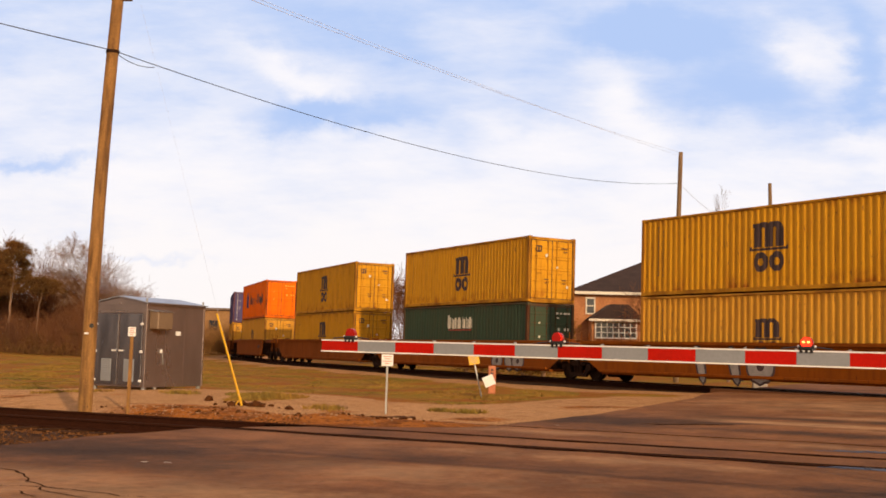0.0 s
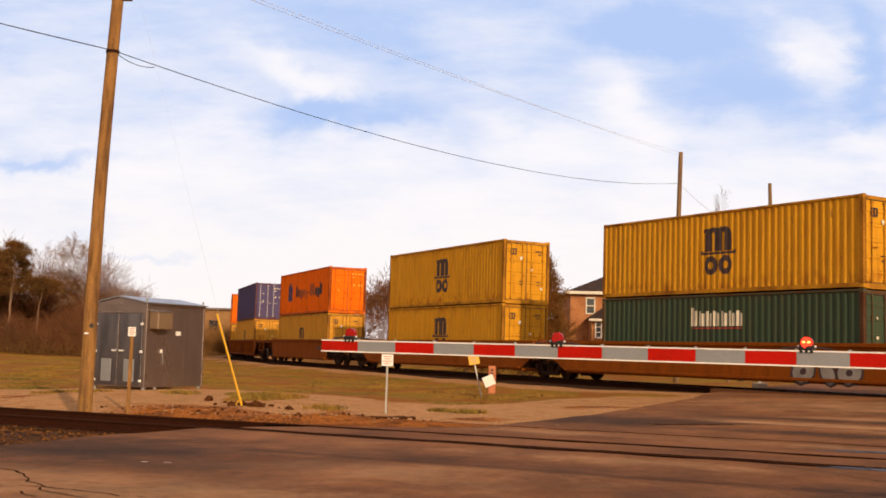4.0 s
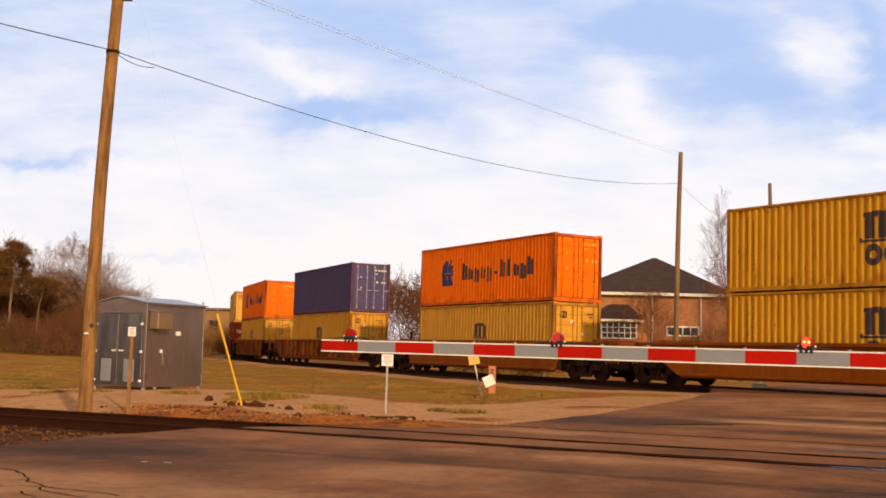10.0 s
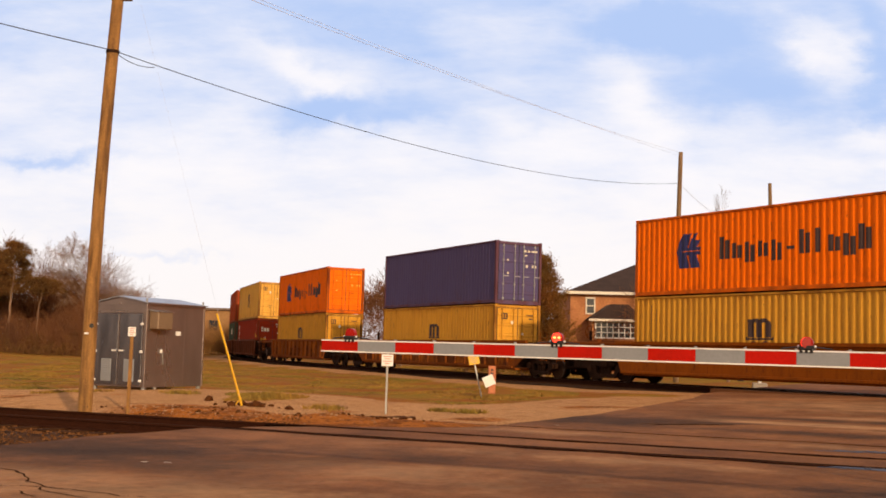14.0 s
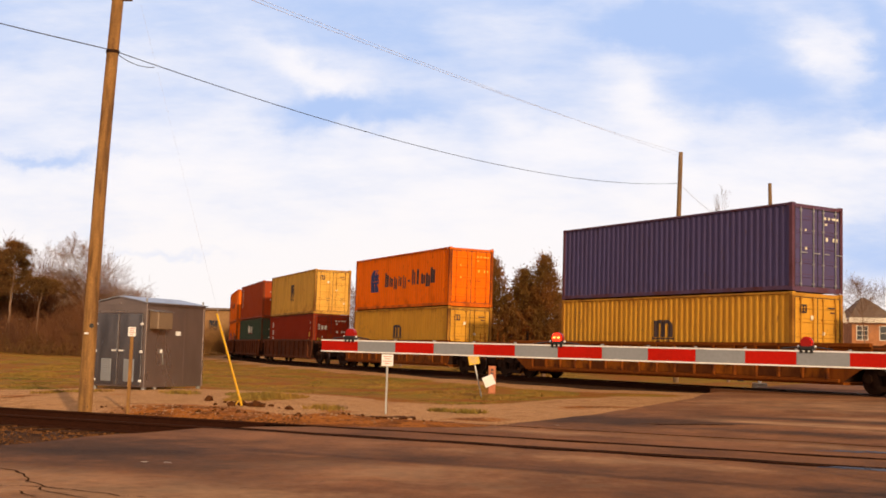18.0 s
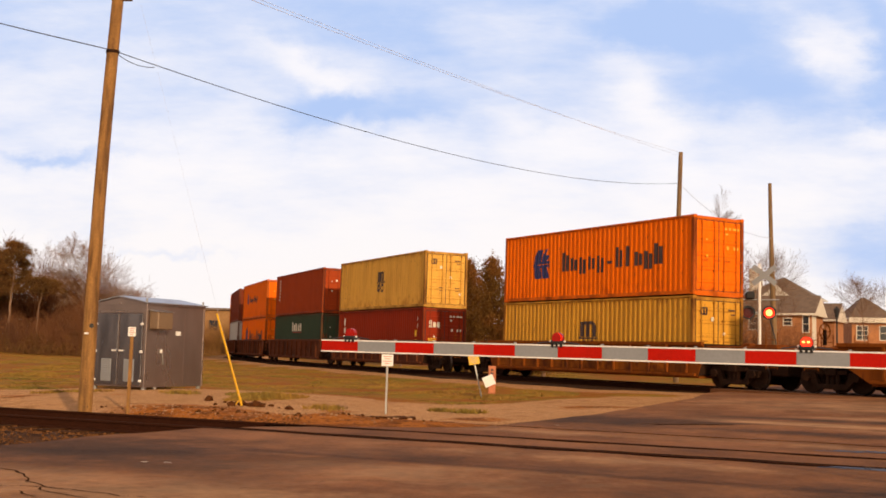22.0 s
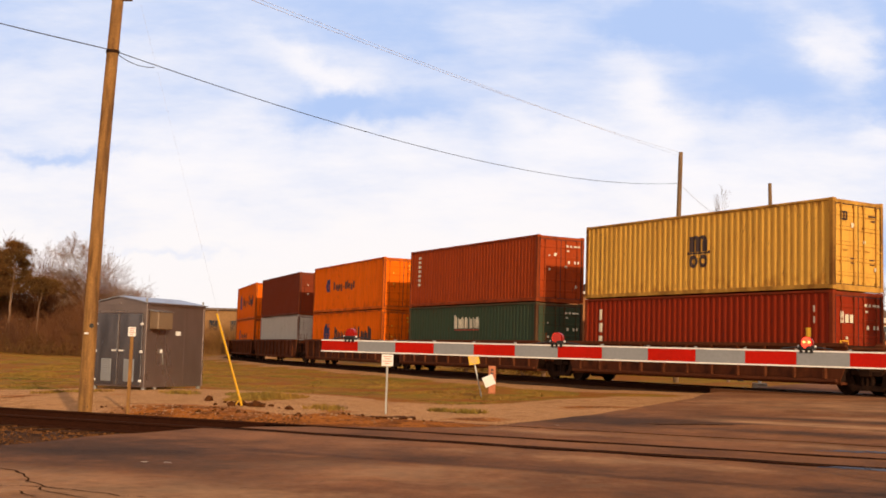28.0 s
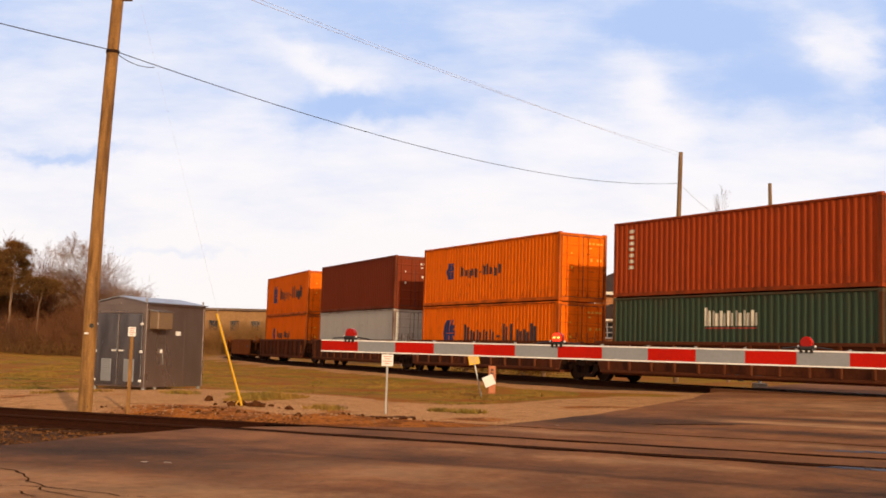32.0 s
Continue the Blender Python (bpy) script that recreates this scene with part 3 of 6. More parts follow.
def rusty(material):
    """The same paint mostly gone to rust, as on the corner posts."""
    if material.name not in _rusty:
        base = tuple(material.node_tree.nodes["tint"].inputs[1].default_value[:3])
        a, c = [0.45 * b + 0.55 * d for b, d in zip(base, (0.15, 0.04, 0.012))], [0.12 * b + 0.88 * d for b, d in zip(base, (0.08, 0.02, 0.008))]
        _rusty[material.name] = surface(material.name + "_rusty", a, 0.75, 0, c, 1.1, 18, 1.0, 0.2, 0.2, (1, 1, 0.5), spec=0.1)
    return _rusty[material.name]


def container_door():
    bm = bmesh.new()
    bx(bm, (0, 0, 0), (0.05, 1.06, 2.52), 0.008)
    for z in (-0.95, -0.48, 0.02, 0.5, 0.95):
        bx(bm, (0.022, 0, z), (0.03, 0.98, 0.10), 0.012)
    bmesh.ops.translate(bm, vec=(0, 0, 1.26), verts=bm.verts)
    return bm


def door_seams():
    bm = bmesh.new()
    for z in (-0.95, -0.48, 0.02, 0.5, 0.95):
        for k in (-0.062, 0.062):
            bx(bm, (0.026, 0, z + k), (0.012, 0.98, 0.014))
    return bm


def door_gasket():
    bm = bmesh.new()
    for y in (-0.54, 0.54):
        bx(bm, (0.012, y, 0), (0.05, 0.016, 2.54))
    for z in (-1.272, 1.272):
        bx(bm, (0.012, 0, z), (0.05, 1.1, 0.022))
    return bm


def lock_rod():
    bm = bmesh.new()
    tube(bm, (0.065, 0, -1.3), (0.065, 0, 1.3), 0.02, n=6)
    for z in (-1.2, -0.55, 0.55, 1.2):
        bx(bm, (0.055, 0, z), (0.05, 0.09, 0.06))
    bx(bm, (0.085, 0.13, -0.18), (0.02, 0.3, 0.04))
    return bm


def bars(rows, y, z, depth=0.006):
    """Plain bars on a side, each (x, z, width, height, slant)."""
    bm = bmesh.new()
    for x, zz, w, h, sl in rows:
        vs = bx(bm, (0, 0, 0), (w, depth, h))
        for v in vs:
            v.co.x += sl * v.co.z
        bmesh.ops.translate(bm, vec=(x, y, z + zz), verts=vs)
    return bm


def fold_bars(rows, z):
    """Bars painted over the folds of the near side: thin sheets that follow the folds."""
    bm = bmesh.new()
    n = int(round((CL - 0.3) / 0.278))
    p = (CL - 0.3) / n
    x0, d0 = -(CL - 0.3) / 2, 0.036
    key = []
    for i in range(n):
        for f, d in ((0, 0), (0.26, 0), (0.5, d0), (0.76, d0)):
            key.append((x0 + p * (i + f), d))
    key.append((x0 + p * n, 0))
    key = [(-a, d) for a, d in reversed(key)]
    kx, kd = [k[0] for k in key], [k[1] for k in key]
    cut = []
    for x, zz, w, h, sl in rows:             # slanted bars in level slices
        k = 14 if sl else 1
        for i in range(k):
            dz = h * ((i + 0.5) / k - 0.5)
            cut.append((x + sl * dz, zz + dz, w, h / k, 0))
    for x, zz, w, h, sl in cut:
        xs = sorted({x - w / 2, x + w / 2, *[k for k in kx if x - w / 2 < k < x + w / 2]})
        lo, hi = [], []
        for a in xs:
            for zl, dst in ((zz - h / 2, lo), (zz + h / 2, hi)):
                aa = a + sl * (zl - zz)
                dst.append(bm.verts.new((aa, -CW / 2 + 0.025 + float(np.interp(aa, kx, kd)) - 0.005, z + zl)))
        for i in range(len(xs) - 1):
            bm.faces.new((lo[i], lo[i + 1], hi[i + 1], hi[i]))
    return bm


def shape(inside, x0, x1, z0, z1, dx=0.03, dz=0.035):
    """A flat painted shape in level slices: bars where inside(x, z) holds."""
    out = []
    for j in range(int(round((z1 - z0) / dz))):
        z = z0 + (j + 0.5) * dz
        run = None
        for i in range(int(round((x1 - x0) / dx)) + 1):
            x = x0 + (i + 0.5) * dx
            if inside(x, z) and x < x1:
                run = x - dx / 2 if run is None else run
            elif run is not None:
                out.append(((run + x - dx / 2) / 2, z, x - dx / 2 - run, dz * 1.01, 0))
                run = None
    return out


def in_comb(x, z):
    """Three thick posts under two round shoulders, on a foot bar."""
    if -0.47 <= z <= 0.22 and any(abs(x - c) < 0.205 for c in (-0.6, 0.0, 0.6)):
        return True
    if z > 0.2 and any(((x - c) / 0.51) ** 2 + ((z - 0.2) / 0.4) ** 2 < 1 and ((x - c) / 0.13) ** 2 + ((z - 0.2) / 0.16) ** 2 > 1 for c in (-0.3, 0.3)):
        return True
    if 0.36 < z < 0.56 and -0.86 < x < -0.4:
        return True
    return -0.62 < z < -0.5 and abs(x) < 1.02 or abs(x) > 0.9 and abs(x) < 1.02 and -0.55 < z < -0.42


def in_rings(x, z):
    """Two thick round rings."""
    for c in (-0.43, 0.43):
        if ((x - c) / 0.39) ** 2 + ((z + 1.08) / 0.42) ** 2 < 1 and ((x - c) / 0.15) ** 2 + ((z + 1.08) / 0.17) ** 2 > 1:
            return True
    return False


def in_slant(x, z):
    """A leftward arrow of two leaning strokes above and two below, with thin gaps."""
    lean = 0.5 * z if z > 0 else -0.32 * z
    a = x - lean
    if abs(z) > 0.7 or abs(z) < 0.03 and a > -0.3:
        return False
    return -0.62 < a < -0.08 or 0.02 < a < 0.5 - (0.0 if z < 0.45 else 0.25) or abs(z) < 0.16 and -0.62 < a < 0.72


EMBLEM = shape(in_comb, -1.05, 1.05, -0.64, 0.62) + shape(in_rings, -0.9, 0.9, -1.52, -0.64)
SLANT_MARK = shape(in_slant, -1.1, 1.3, -0.72, 0.72)


def word_bars(n, width, height, rng):
    """A row of plain bars of the size of a painted word, two thin ones for each place."""
    out, x = [], -width / 2
    w = width / n
    for i in range(n):
        tall = i in (0, n // 2 + 1, n // 2 + 2, n - 1) if n > 8 else i in (0,)
        low = n > 8 and i in (2, 4, n - 2)
        h = height * (0.98 if tall else 0.66 if n > 8 else 0.8)
        z0 = -height / 2 - (0.2 * height if low else 0)
        h += 0.2 * height if low else 0
        if n > 8 and i == n // 2:
            out.append((x + w * 0.5, z0 + h * 0.42, w * 0.6, height * 0.14, 0))
        elif n > 8 and i == n // 2 + 2:
            out.append((x + w * 0.4, z0 + h / 2, w * 0.3, h, 0))
        else:
            out += [(x + w * 0.26, z0 + h / 2, w * 0.36, h, 0), (x + w * 0.70, z0 + h * 0.42, w * 0.36, h * 0.84, 0)]
        x += w
    return out


def shift(rows, dx, dz, k=1.0):
    return [(x * k + dx, z * k + dz, w * k, h * k, s) for x, z, w, h, s in rows]


def container(name_colour, material, style, m, label, group="shipping containers on the train"):
    c = thing("shipping_container", m, label, "shipping container", group)
    hx, hy = CL / 2, CW / 2
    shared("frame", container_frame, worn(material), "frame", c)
    for sx in (-1, 1):
        for sy in (-1, 1):
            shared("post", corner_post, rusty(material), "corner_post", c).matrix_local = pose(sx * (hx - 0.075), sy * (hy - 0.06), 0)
    a = shared("side", lambda: corrugated(CL - 0.3, CH - 0.25, 0.036, 0.278, "x"), material, "side_panel", c)
    # folds face inward from the outer plane
    a.matrix_local = pose(0, hy - 0.025, 0.16)
    b = shared("side", lambda: corrugated(CL - 0.3, CH - 0.25, 0.036, 0.278, "x"), material, "side_panel", c)
    b.matrix_local = pose(0, -hy + 0.025, 0.16, 0, 0, 180)
    f = shared("endwall", lambda: corrugated(CW - 0.24, CH - 0.3, 0.045, 0.25, "x"), material, "front_panel", c)
    f.matrix_local = pose(-hx + 0.03, 0, 0.16, 0, 0, 90)
    shared("roof", lambda: box((0, 0, CH - 0.04), (CL - 0.3, CW - 0.14, 0.03)), material, "roof", c)
    shared("floor", lambda: box((0, 0, 0.11), (CL - 0.3, CW - 0.16, 0.06)), TIMBER, "floor", c)
    for y in (-0.535, 0.535):
        d = shared("door", container_door, material, "door", c)
        d.matrix_local = pose(hx - 0.05, y, CH / 2 - 1.26)
        shared("gasket", door_gasket, BLACK, "gasket", d).matrix_local = pose(0, 0, 1.26)
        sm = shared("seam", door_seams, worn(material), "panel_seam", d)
        sm["kind"], sm.matrix_local = "stuff", pose(0, 0, 1.26)
        for ry in (-0.3, 0.3):
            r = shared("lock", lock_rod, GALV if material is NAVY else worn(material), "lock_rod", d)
            r.matrix_local = pose(0, ry, 1.26)
    rng = random.Random(style)
    marks = {"yellow": ((shift(EMBLEM, 0.05, 1.85, 0.8), DARKMARK),),
             "yellow_small": ((shift(EMBLEM, 0.0, 1.66, 0.6), DARKMARK),),
             "yellow_mid": ((shift(EMBLEM, 0.2, 1.76, 0.55), DARKMARK),),
             "orange": ((shift(SLANT_MARK, -3.4, 1.55, 0.88), BLUEMARK), (shift(word_bars(11, 6.3, 0.8, rng), 1.3, 1.58), DARKMARK)),
             "orange_small": ((shift(SLANT_MARK, -3.4, 1.64, 0.56), BLUEMARK), (shift(word_bars(11, 3.75, 0.5, rng), -0.48, 1.6), DARKMARK)),
             "green": ((shift(word_bars(7, 2.5, 0.66, rng), 0.0, 2.1), CREAM), ([(0.0, 1.7, 2.4, 0.05, 0)], REDMARK)),
             "maroon": (([(-5.15, 2.25, 0.16, 0.42, 0), (-5.15, 1.75, 0.22, 0.34, 0), (-5.15, 1.25, 0.24, 0.34, 0), (5.35, 2.3, 0.06, 0.2, 0), (5.35, 1.95, 0.06, 0.2, 0)], CREAM), ([(5.1, 1.55, 0.2, 0.3, 0), (5.1, 1.15, 0.16, 0.2, 0)], YELSIGN)),
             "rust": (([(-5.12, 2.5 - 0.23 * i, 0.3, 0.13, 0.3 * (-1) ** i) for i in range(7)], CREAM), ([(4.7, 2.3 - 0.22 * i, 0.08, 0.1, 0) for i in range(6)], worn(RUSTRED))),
             "plain": ()}[style]
    for i, (rows, mt) in enumerate(marks):
        shared(("mark", style, i), lambda: fold_bars(rows, 0.0), mt, "painted_mark", c)["kind"] = "stuff"
    if style.startswith("yellow"):
        code = [(-5.2, 2.5 - 0.125 * i, 0.07, 0.085, 0) for i in range(15)] + [(-4.95, 2.35 - 0.16 * i, 0.06, 0.11, 0) for i in range(11)]
        shared(("code", style), lambda: fold_bars(code, 0.0), DARKMARK, "code_marking", c)["kind"] = "stuff"
    # small marks on the doors
    def door_marks(rows):
        bm = bmesh.new()
        for y, z, w, h in rows:
            bx(bm, (hx + 0.02, y, z), (0.012, w, h))
        return bm
    if style.startswith("yellow"):
        shared("dm1", lambda: door_marks([(-0.72, 2.45, 0.3, 0.05), (-0.72, 2.22, 0.3, 0.05), (-0.85, 2.33, 0.05, 0.22), (-0.59, 2.33, 0.05, 0.22), (-0.72, 2.33, 0.05, 0.2)]), DARKMARK, "emblem", c)["kind"] = "stuff"
        shared("dm2", lambda: door_marks([(0.62, 2.4, 0.34, 0.045), (0.68, 2.25, 0.2, 0.04), (-0.3, 1.0, 0.24, 0.035), (-0.3, 0.85, 0.2, 0.03), (0.62, 1.0, 0.24, 0.035), (0.62, 0.85, 0.2, 0.03)]), DARKMARK, "text_bars", c)["kind"] = "stuff"
    else:
        mt = CREAM if not style.startswith("orange") else YELSIGN
        shared("dm3", lambda: door_marks([(0.3, 2.45, 0.12, 0.09), (0.5, 2.45, 0.1, 0.09), (0.8, 2.45, 0.32, 0.07), (0.35, 2.25, 0.12, 0.06), (0.4, 1.75, 0.1, 0.13), (0.72, 1.75, 0.08, 0.12), (0.88, 1.75, 0.08, 0.12), (-0.6, 1.4, 0.09, 0.09), (-0.62, 2.0, 0.07, 0.07)]), mt, "text_bars", c)["kind"] = "stuff"
    if style == "maroon":
        shared("dm4", lambda: door_marks([(-0.82, 2.04, 0.14, 0.36), (-0.6, 2.0, 0.15, 0.26), (-0.38, 2.0, 0.15, 0.26)]), CREAM, "word_bars", c)["kind"] = "stuff"
        shared("dm5", lambda: door_marks([(-0.72, 1.25, 0.4, 0.14), (-0.72, 1.05, 0.3, 0.08)]), YELSIGN, "warning_mark", c)["kind"] = "stuff"
    if style.startswith("yellow") or style == "rust":
        shared("dm6", lambda: door_marks([(-0.3, 2.05, 0.15, 0.15), (0.25, 1.55, 0.1, 0.1), (0.8, 0.7, 0.12, 0.12)]), CREAM, "pale_patch", c)["kind"] = "stuff"
    return c


# ---------------------------------------------------------------- well cars
def truck(parent, x, wheels):
    t = new("truck")
    t.parent = parent
    t.matrix_local = pose(x, 0, 0)
    for y in (-0.98, 0.98):
        pts = [(-1.15, 0.62), (-0.62, 0.66), (-0.5, 0.3), (0.5, 0.3), (0.62, 0.66), (1.15, 0.62), (1.1, 0.42), (0.78, 0.4), (0.55, 0.14), (-0.55, 0.14), (-0.78, 0.4), (-1.1, 0.42)]
        bm = prism(pts[:6] + pts[6:], y - 0.07, y + 0.07)
        for k in (-0.18, 0, 0.18):
            tube(bm, (k, y, 0.3), (k, y, 0.6), 0.075, n=8)
        for ax in (-0.89, 0.89):
            tube(bm, (ax, y - 0.02, 0.5), (ax, y + (0.14 if y > 0 else -0.14), 0.5), 0.13, n=10)
        bx(bm, (0, y, 0.66), (1.1, 0.18, 0.12))
        part("side_frame", bm, STEEL, t)
    part("bolster", box((0, 0, 0.68), (0.4, 2.3, 0.25), 0.03), STEEL, t)
    for ax in (-0.89, 0.89):
        w = shared("wheelset", wheelset, STEEL, "wheelset", t)
        w.matrix_local = pose(ax, 0, 0.46)
        for y in (-0.75, 0.75):
            shared("tread", tread, ROLLED, "tread", t).matrix_local = pose(ax, y, 0.46)
        wheels.append(w)


def wheelset():
    bm = bmesh.new()
    tube(bm, (0, -0.95, 0), (0, 0.95, 0), 0.08, n=10)
    for y in (-0.75, 0.75):
        s = 1 if y > 0 else -1
        tube(bm, (0, y - 0.06, 0), (0, y + 0.06, 0), 0.452, n=24)
        tube(bm, (0, y - s * 0.09, 0), (0, y - s * 0.06, 0), 0.475, n=24)
        for k in range(5):
            a = k * math.tau / 5
            bx(bm, (0.26 * math.cos(a), y + s * 0.062, 0.26 * math.sin(a)), (0.06, 0.02, 0.06))
    return bm


def tread():
    bm = bmesh.new()
    tube(bm, (0, -0.05, 0), (0, 0.05, 0), 0.458, n=24, caps=False)
    return bm


def stained(name, pale, dark):
    """Plates of one car, each faded or grimed by its own amount."""
    m = paint(name, pale, dark, 0.9, 0.72, rust=0.9, rust_colour=dark)
    n, l = m.node_tree.nodes, m.node_tree.links
    b = n["Principled BSDF"]
    x = n.new("ShaderNodeMixRGB")
    r = n.new("ShaderNodeMapRange")
    r.inputs[1].default_value, r.inputs[2].default_value, r.inputs[4].default_value = 0.5, 0.95, 0.85
    l.new(n["Object Info"].outputs["Random"], r.inputs[0])
    l.new(r.outputs[0], x.inputs[0])
    l.new(b.inputs["Base Color"].links[0].from_socket, x.inputs[1])
    x.inputs[2].default_value = (*dark, 1)
    l.new(x.outputs[0], b.inputs["Base Color"])
    return m


STAINED, STAINBRN = stained("stained_ochre_plate", (0.36, 0.105, 0.008), (0.09, 0.026, 0.007)), stained("stained_brown_plate", (0.13, 0.036, 0.013), (0.05, 0.017, 0.008))


def spray_tag(car, which):
    """A sprayed scrawl: pale round blobs with dark outlines."""
    blobs = {1: ((-2.75, 0.78, 0.17, 0.62, -0.22), (-1.2, 0.78, 0.18, 0.62, -0.25), (-0.05, 0.78, 0.55, 0.55, 0.0)),
             2: ((4.0, 0.66, 0.42, 0.36, 0.2), (4.95, 0.62, 0.26, 0.34, -0.3), (5.75, 0.66, 0.44, 0.34, 0.1)),
             3: ((0.4, 0.66, 0.3, 0.2, 0.2), (1.3, 0.7, 0.34, 0.22, -0.3))}[which]
    for grow_by, depth, mat, name in ((0.085, 0.003, DARKMARK, "sprayed_outline"), (0.0, 0.006, GREYMARK if which < 3 else CARMID, "sprayed_fill"), (-1, 0.009, DARKMARK, "sprayed_core")):
        bm = bmesh.new()
        for x, z, rx, rz, lean in blobs:
            if grow_by < 0:
                if rx < 0.3:
                    continue
                a, c = rx * 0.3, rz * 0.3
            else:
                a, c = rx + grow_by, rz + grow_by
            ring = [bm.verts.new((x + a * math.cos(k * math.tau / 20) + lean * c * math.sin(k * math.tau / 20), -1.441 - depth, z + c * math.sin(k * math.tau / 20) * (1 + 0.08 * math.cos(3 * k)))) for k in range(20)]
            bm.faces.new(ring)
        part(name, bm, mat, car, "sprayed scrawl without readable words")["kind"] = "stuff"


def well_car(style, length, m, label, truck_x, graffiti=0, well=6.5, rear=None):
    """A low car with a well between its trucks; style smooth or ribbed."""
    car = thing("well_car", m, label, "railway car", "well cars of the freight train")
    mt = {"smooth": CARYEL, "ribbed": CARRIB}.get(style, CARBRN)
    half = length / 2
    lo, hi = 0.36, 1.56
    slope = 1.1 if well > 7 else 0.3
    for y in (-1.42, 1.42):
        s = 1 if y > 0 else -1
        pts = [(-well - slope, hi), (-well - slope, 1.0), (-well, lo), (well, lo), (well + slope, 1.0), (well + slope, hi)]
        bm = prism(pts, y - 0.02, y + 0.02)
        part("side_sill", bm, mt, car)
        bm = bmesh.new()
        bx(bm, (0, y + s * 0.04, hi - 0.06), (2 * well + 2 * slope, 0.14, 0.12), 0.01)
        bx(bm, (0, y + s * 0.04, lo + 0.05), (2 * well - 0.1, 0.12, 0.1), 0.01)
        part("chord", bm, mt, car)
        if style != "smooth":
            n = (17 if well > 7 else 13) if style == "ribbed" else 11
            rib = None
            for i in range(n):
                x = -well + 0.5 + (2 * well - 1.0) * i / (n - 1)
                if rib is None:
                    rib = part("rib", box((0, 0, 0), (0.11, 0.14, hi - lo - 0.2), 0.012), mt, car)
                    o = rib
                else:
                    o = new("rib", rib.data)
                    o.parent = car
                o.matrix_local = pose(x, y + s * 0.05, (lo + hi) / 2)
            step = (2 * well - 1.0) / (n - 1)
            for i in range(n - 1):
                o = shared(("panel", n, well), lambda: box((0, 0, 0), (step - 0.13, 0.012, hi - lo - 0.26)), STAINED if style == "ribbed" else STAINBRN, "side_plate", car)
                o.matrix_local = pose(-well + 0.5 + step * (i + 0.5), y + s * 0.026, (lo + hi) / 2)
    part("well_floor", box((0, 0, 0.33), (2 * well, 2.7, 0.08)), mt, car)
    for sx in (-1, 1):
        end = half if sx > 0 or rear is None else rear
        x0, x1 = sx * (well - 0.1), sx * (end - 0.28)
        bm = bmesh.new()
        bx(bm, ((x0 + x1) / 2, 0, 1.1), (abs(x1 - x0), 0.9, 0.5), 0.03)
        top = 0.24 if style == "smooth" else 0.14
        bx(bm, ((x0 + x1) / 2 + sx * 0.15, 0, 1.3 + top / 2), (abs(x1 - x0) - 0.3, 2.5, top), 0.05)
        bx(bm, ((x0 + x1) / 2 + sx * 0.2, 0, 1.31 + top), (abs(x1 - x0) * 0.45, 1.0, 0.12), 0.03)
        for k in (-0.8, 0.75):
            bx(bm, ((x0 + x1) / 2 + sx * 0.1, k, 1.3 + top), (0.34, 0.3, 0.2), 0.04)
        part("end_platform", bm, mt if mt is CARBRN else CARMID, car)
        part("bulkhead", box((sx * (well - 0.1), 0, 0.95), (0.06, 2.8, 1.12)), STEEL, car)
        part("brake_rigging", box((sx * (well + end) / 2, 0, 0.72), ((end - well) * 0.75, 1.25, 0.5), 0.04), STEEL, car)
        for y in (-1.3, 1.3):
            bm = bmesh.new()
            tube(bm, (x1, y, 0.7), (x1, y, 1.9), 0.016, n=5)
            tube(bm, (x1 - sx * 0.5, y, 0.7), (x1 - sx * 0.5, y, 1.9), 0.016, n=5)
            for z in (0.75, 1.05, 1.35, 1.65):
                tube(bm, (x1, y, z), (x1 - sx * 0.5, y, z), 0.012, n=5)
            part("ladder", bm, mt, car)
        part("coupler", box((sx * (end - 0.1), 0, 0.82), (0.75, 0.22, 0.24), 0.04), STEEL, car)
        if style == "ribbed" and sx > 0:
            bm = bmesh.new()
            for k in range(16):
                a, b = math.tau * k / 16, math.tau * (k + 1) / 16
                tube(bm, (x1, 0.9 + 0.26 * math.cos(a), 2.0 + 0.26 * math.sin(a)), (x1, 0.9 + 0.26 * math.cos(b), 2.0 + 0.26 * math.sin(b)), 0.022, n=5)
            for k in range(5):
                a = math.tau * k / 5
                tube(bm, (x1, 0.9, 2.0), (x1, 0.9 + 0.26 * math.cos(a), 2.0 + 0.26 * math.sin(a)), 0.016, n=5)
            part("brake_wheel", bm, CARYEL, car)
            part("brake_stand", box((x1, 0.9, 1.8), (0.06, 0.12, 0.5)), STEEL, car)
    if graffiti:
        spray_tag(car, graffiti)
    bm = bmesh.new()
    for k in range(4):
        bx(bm, (well - 1.8 + 0.24 * k, -1.446, 1.02), (0.17, 0.008, 0.2))
    part("reporting_mark", bm, GREYMARK if mt is CARBRN else DARKMARK, car)
    wheels = []
    for x in truck_x:
        truck(car, x, wheels)
    car["span"] = half
    return car, wheels


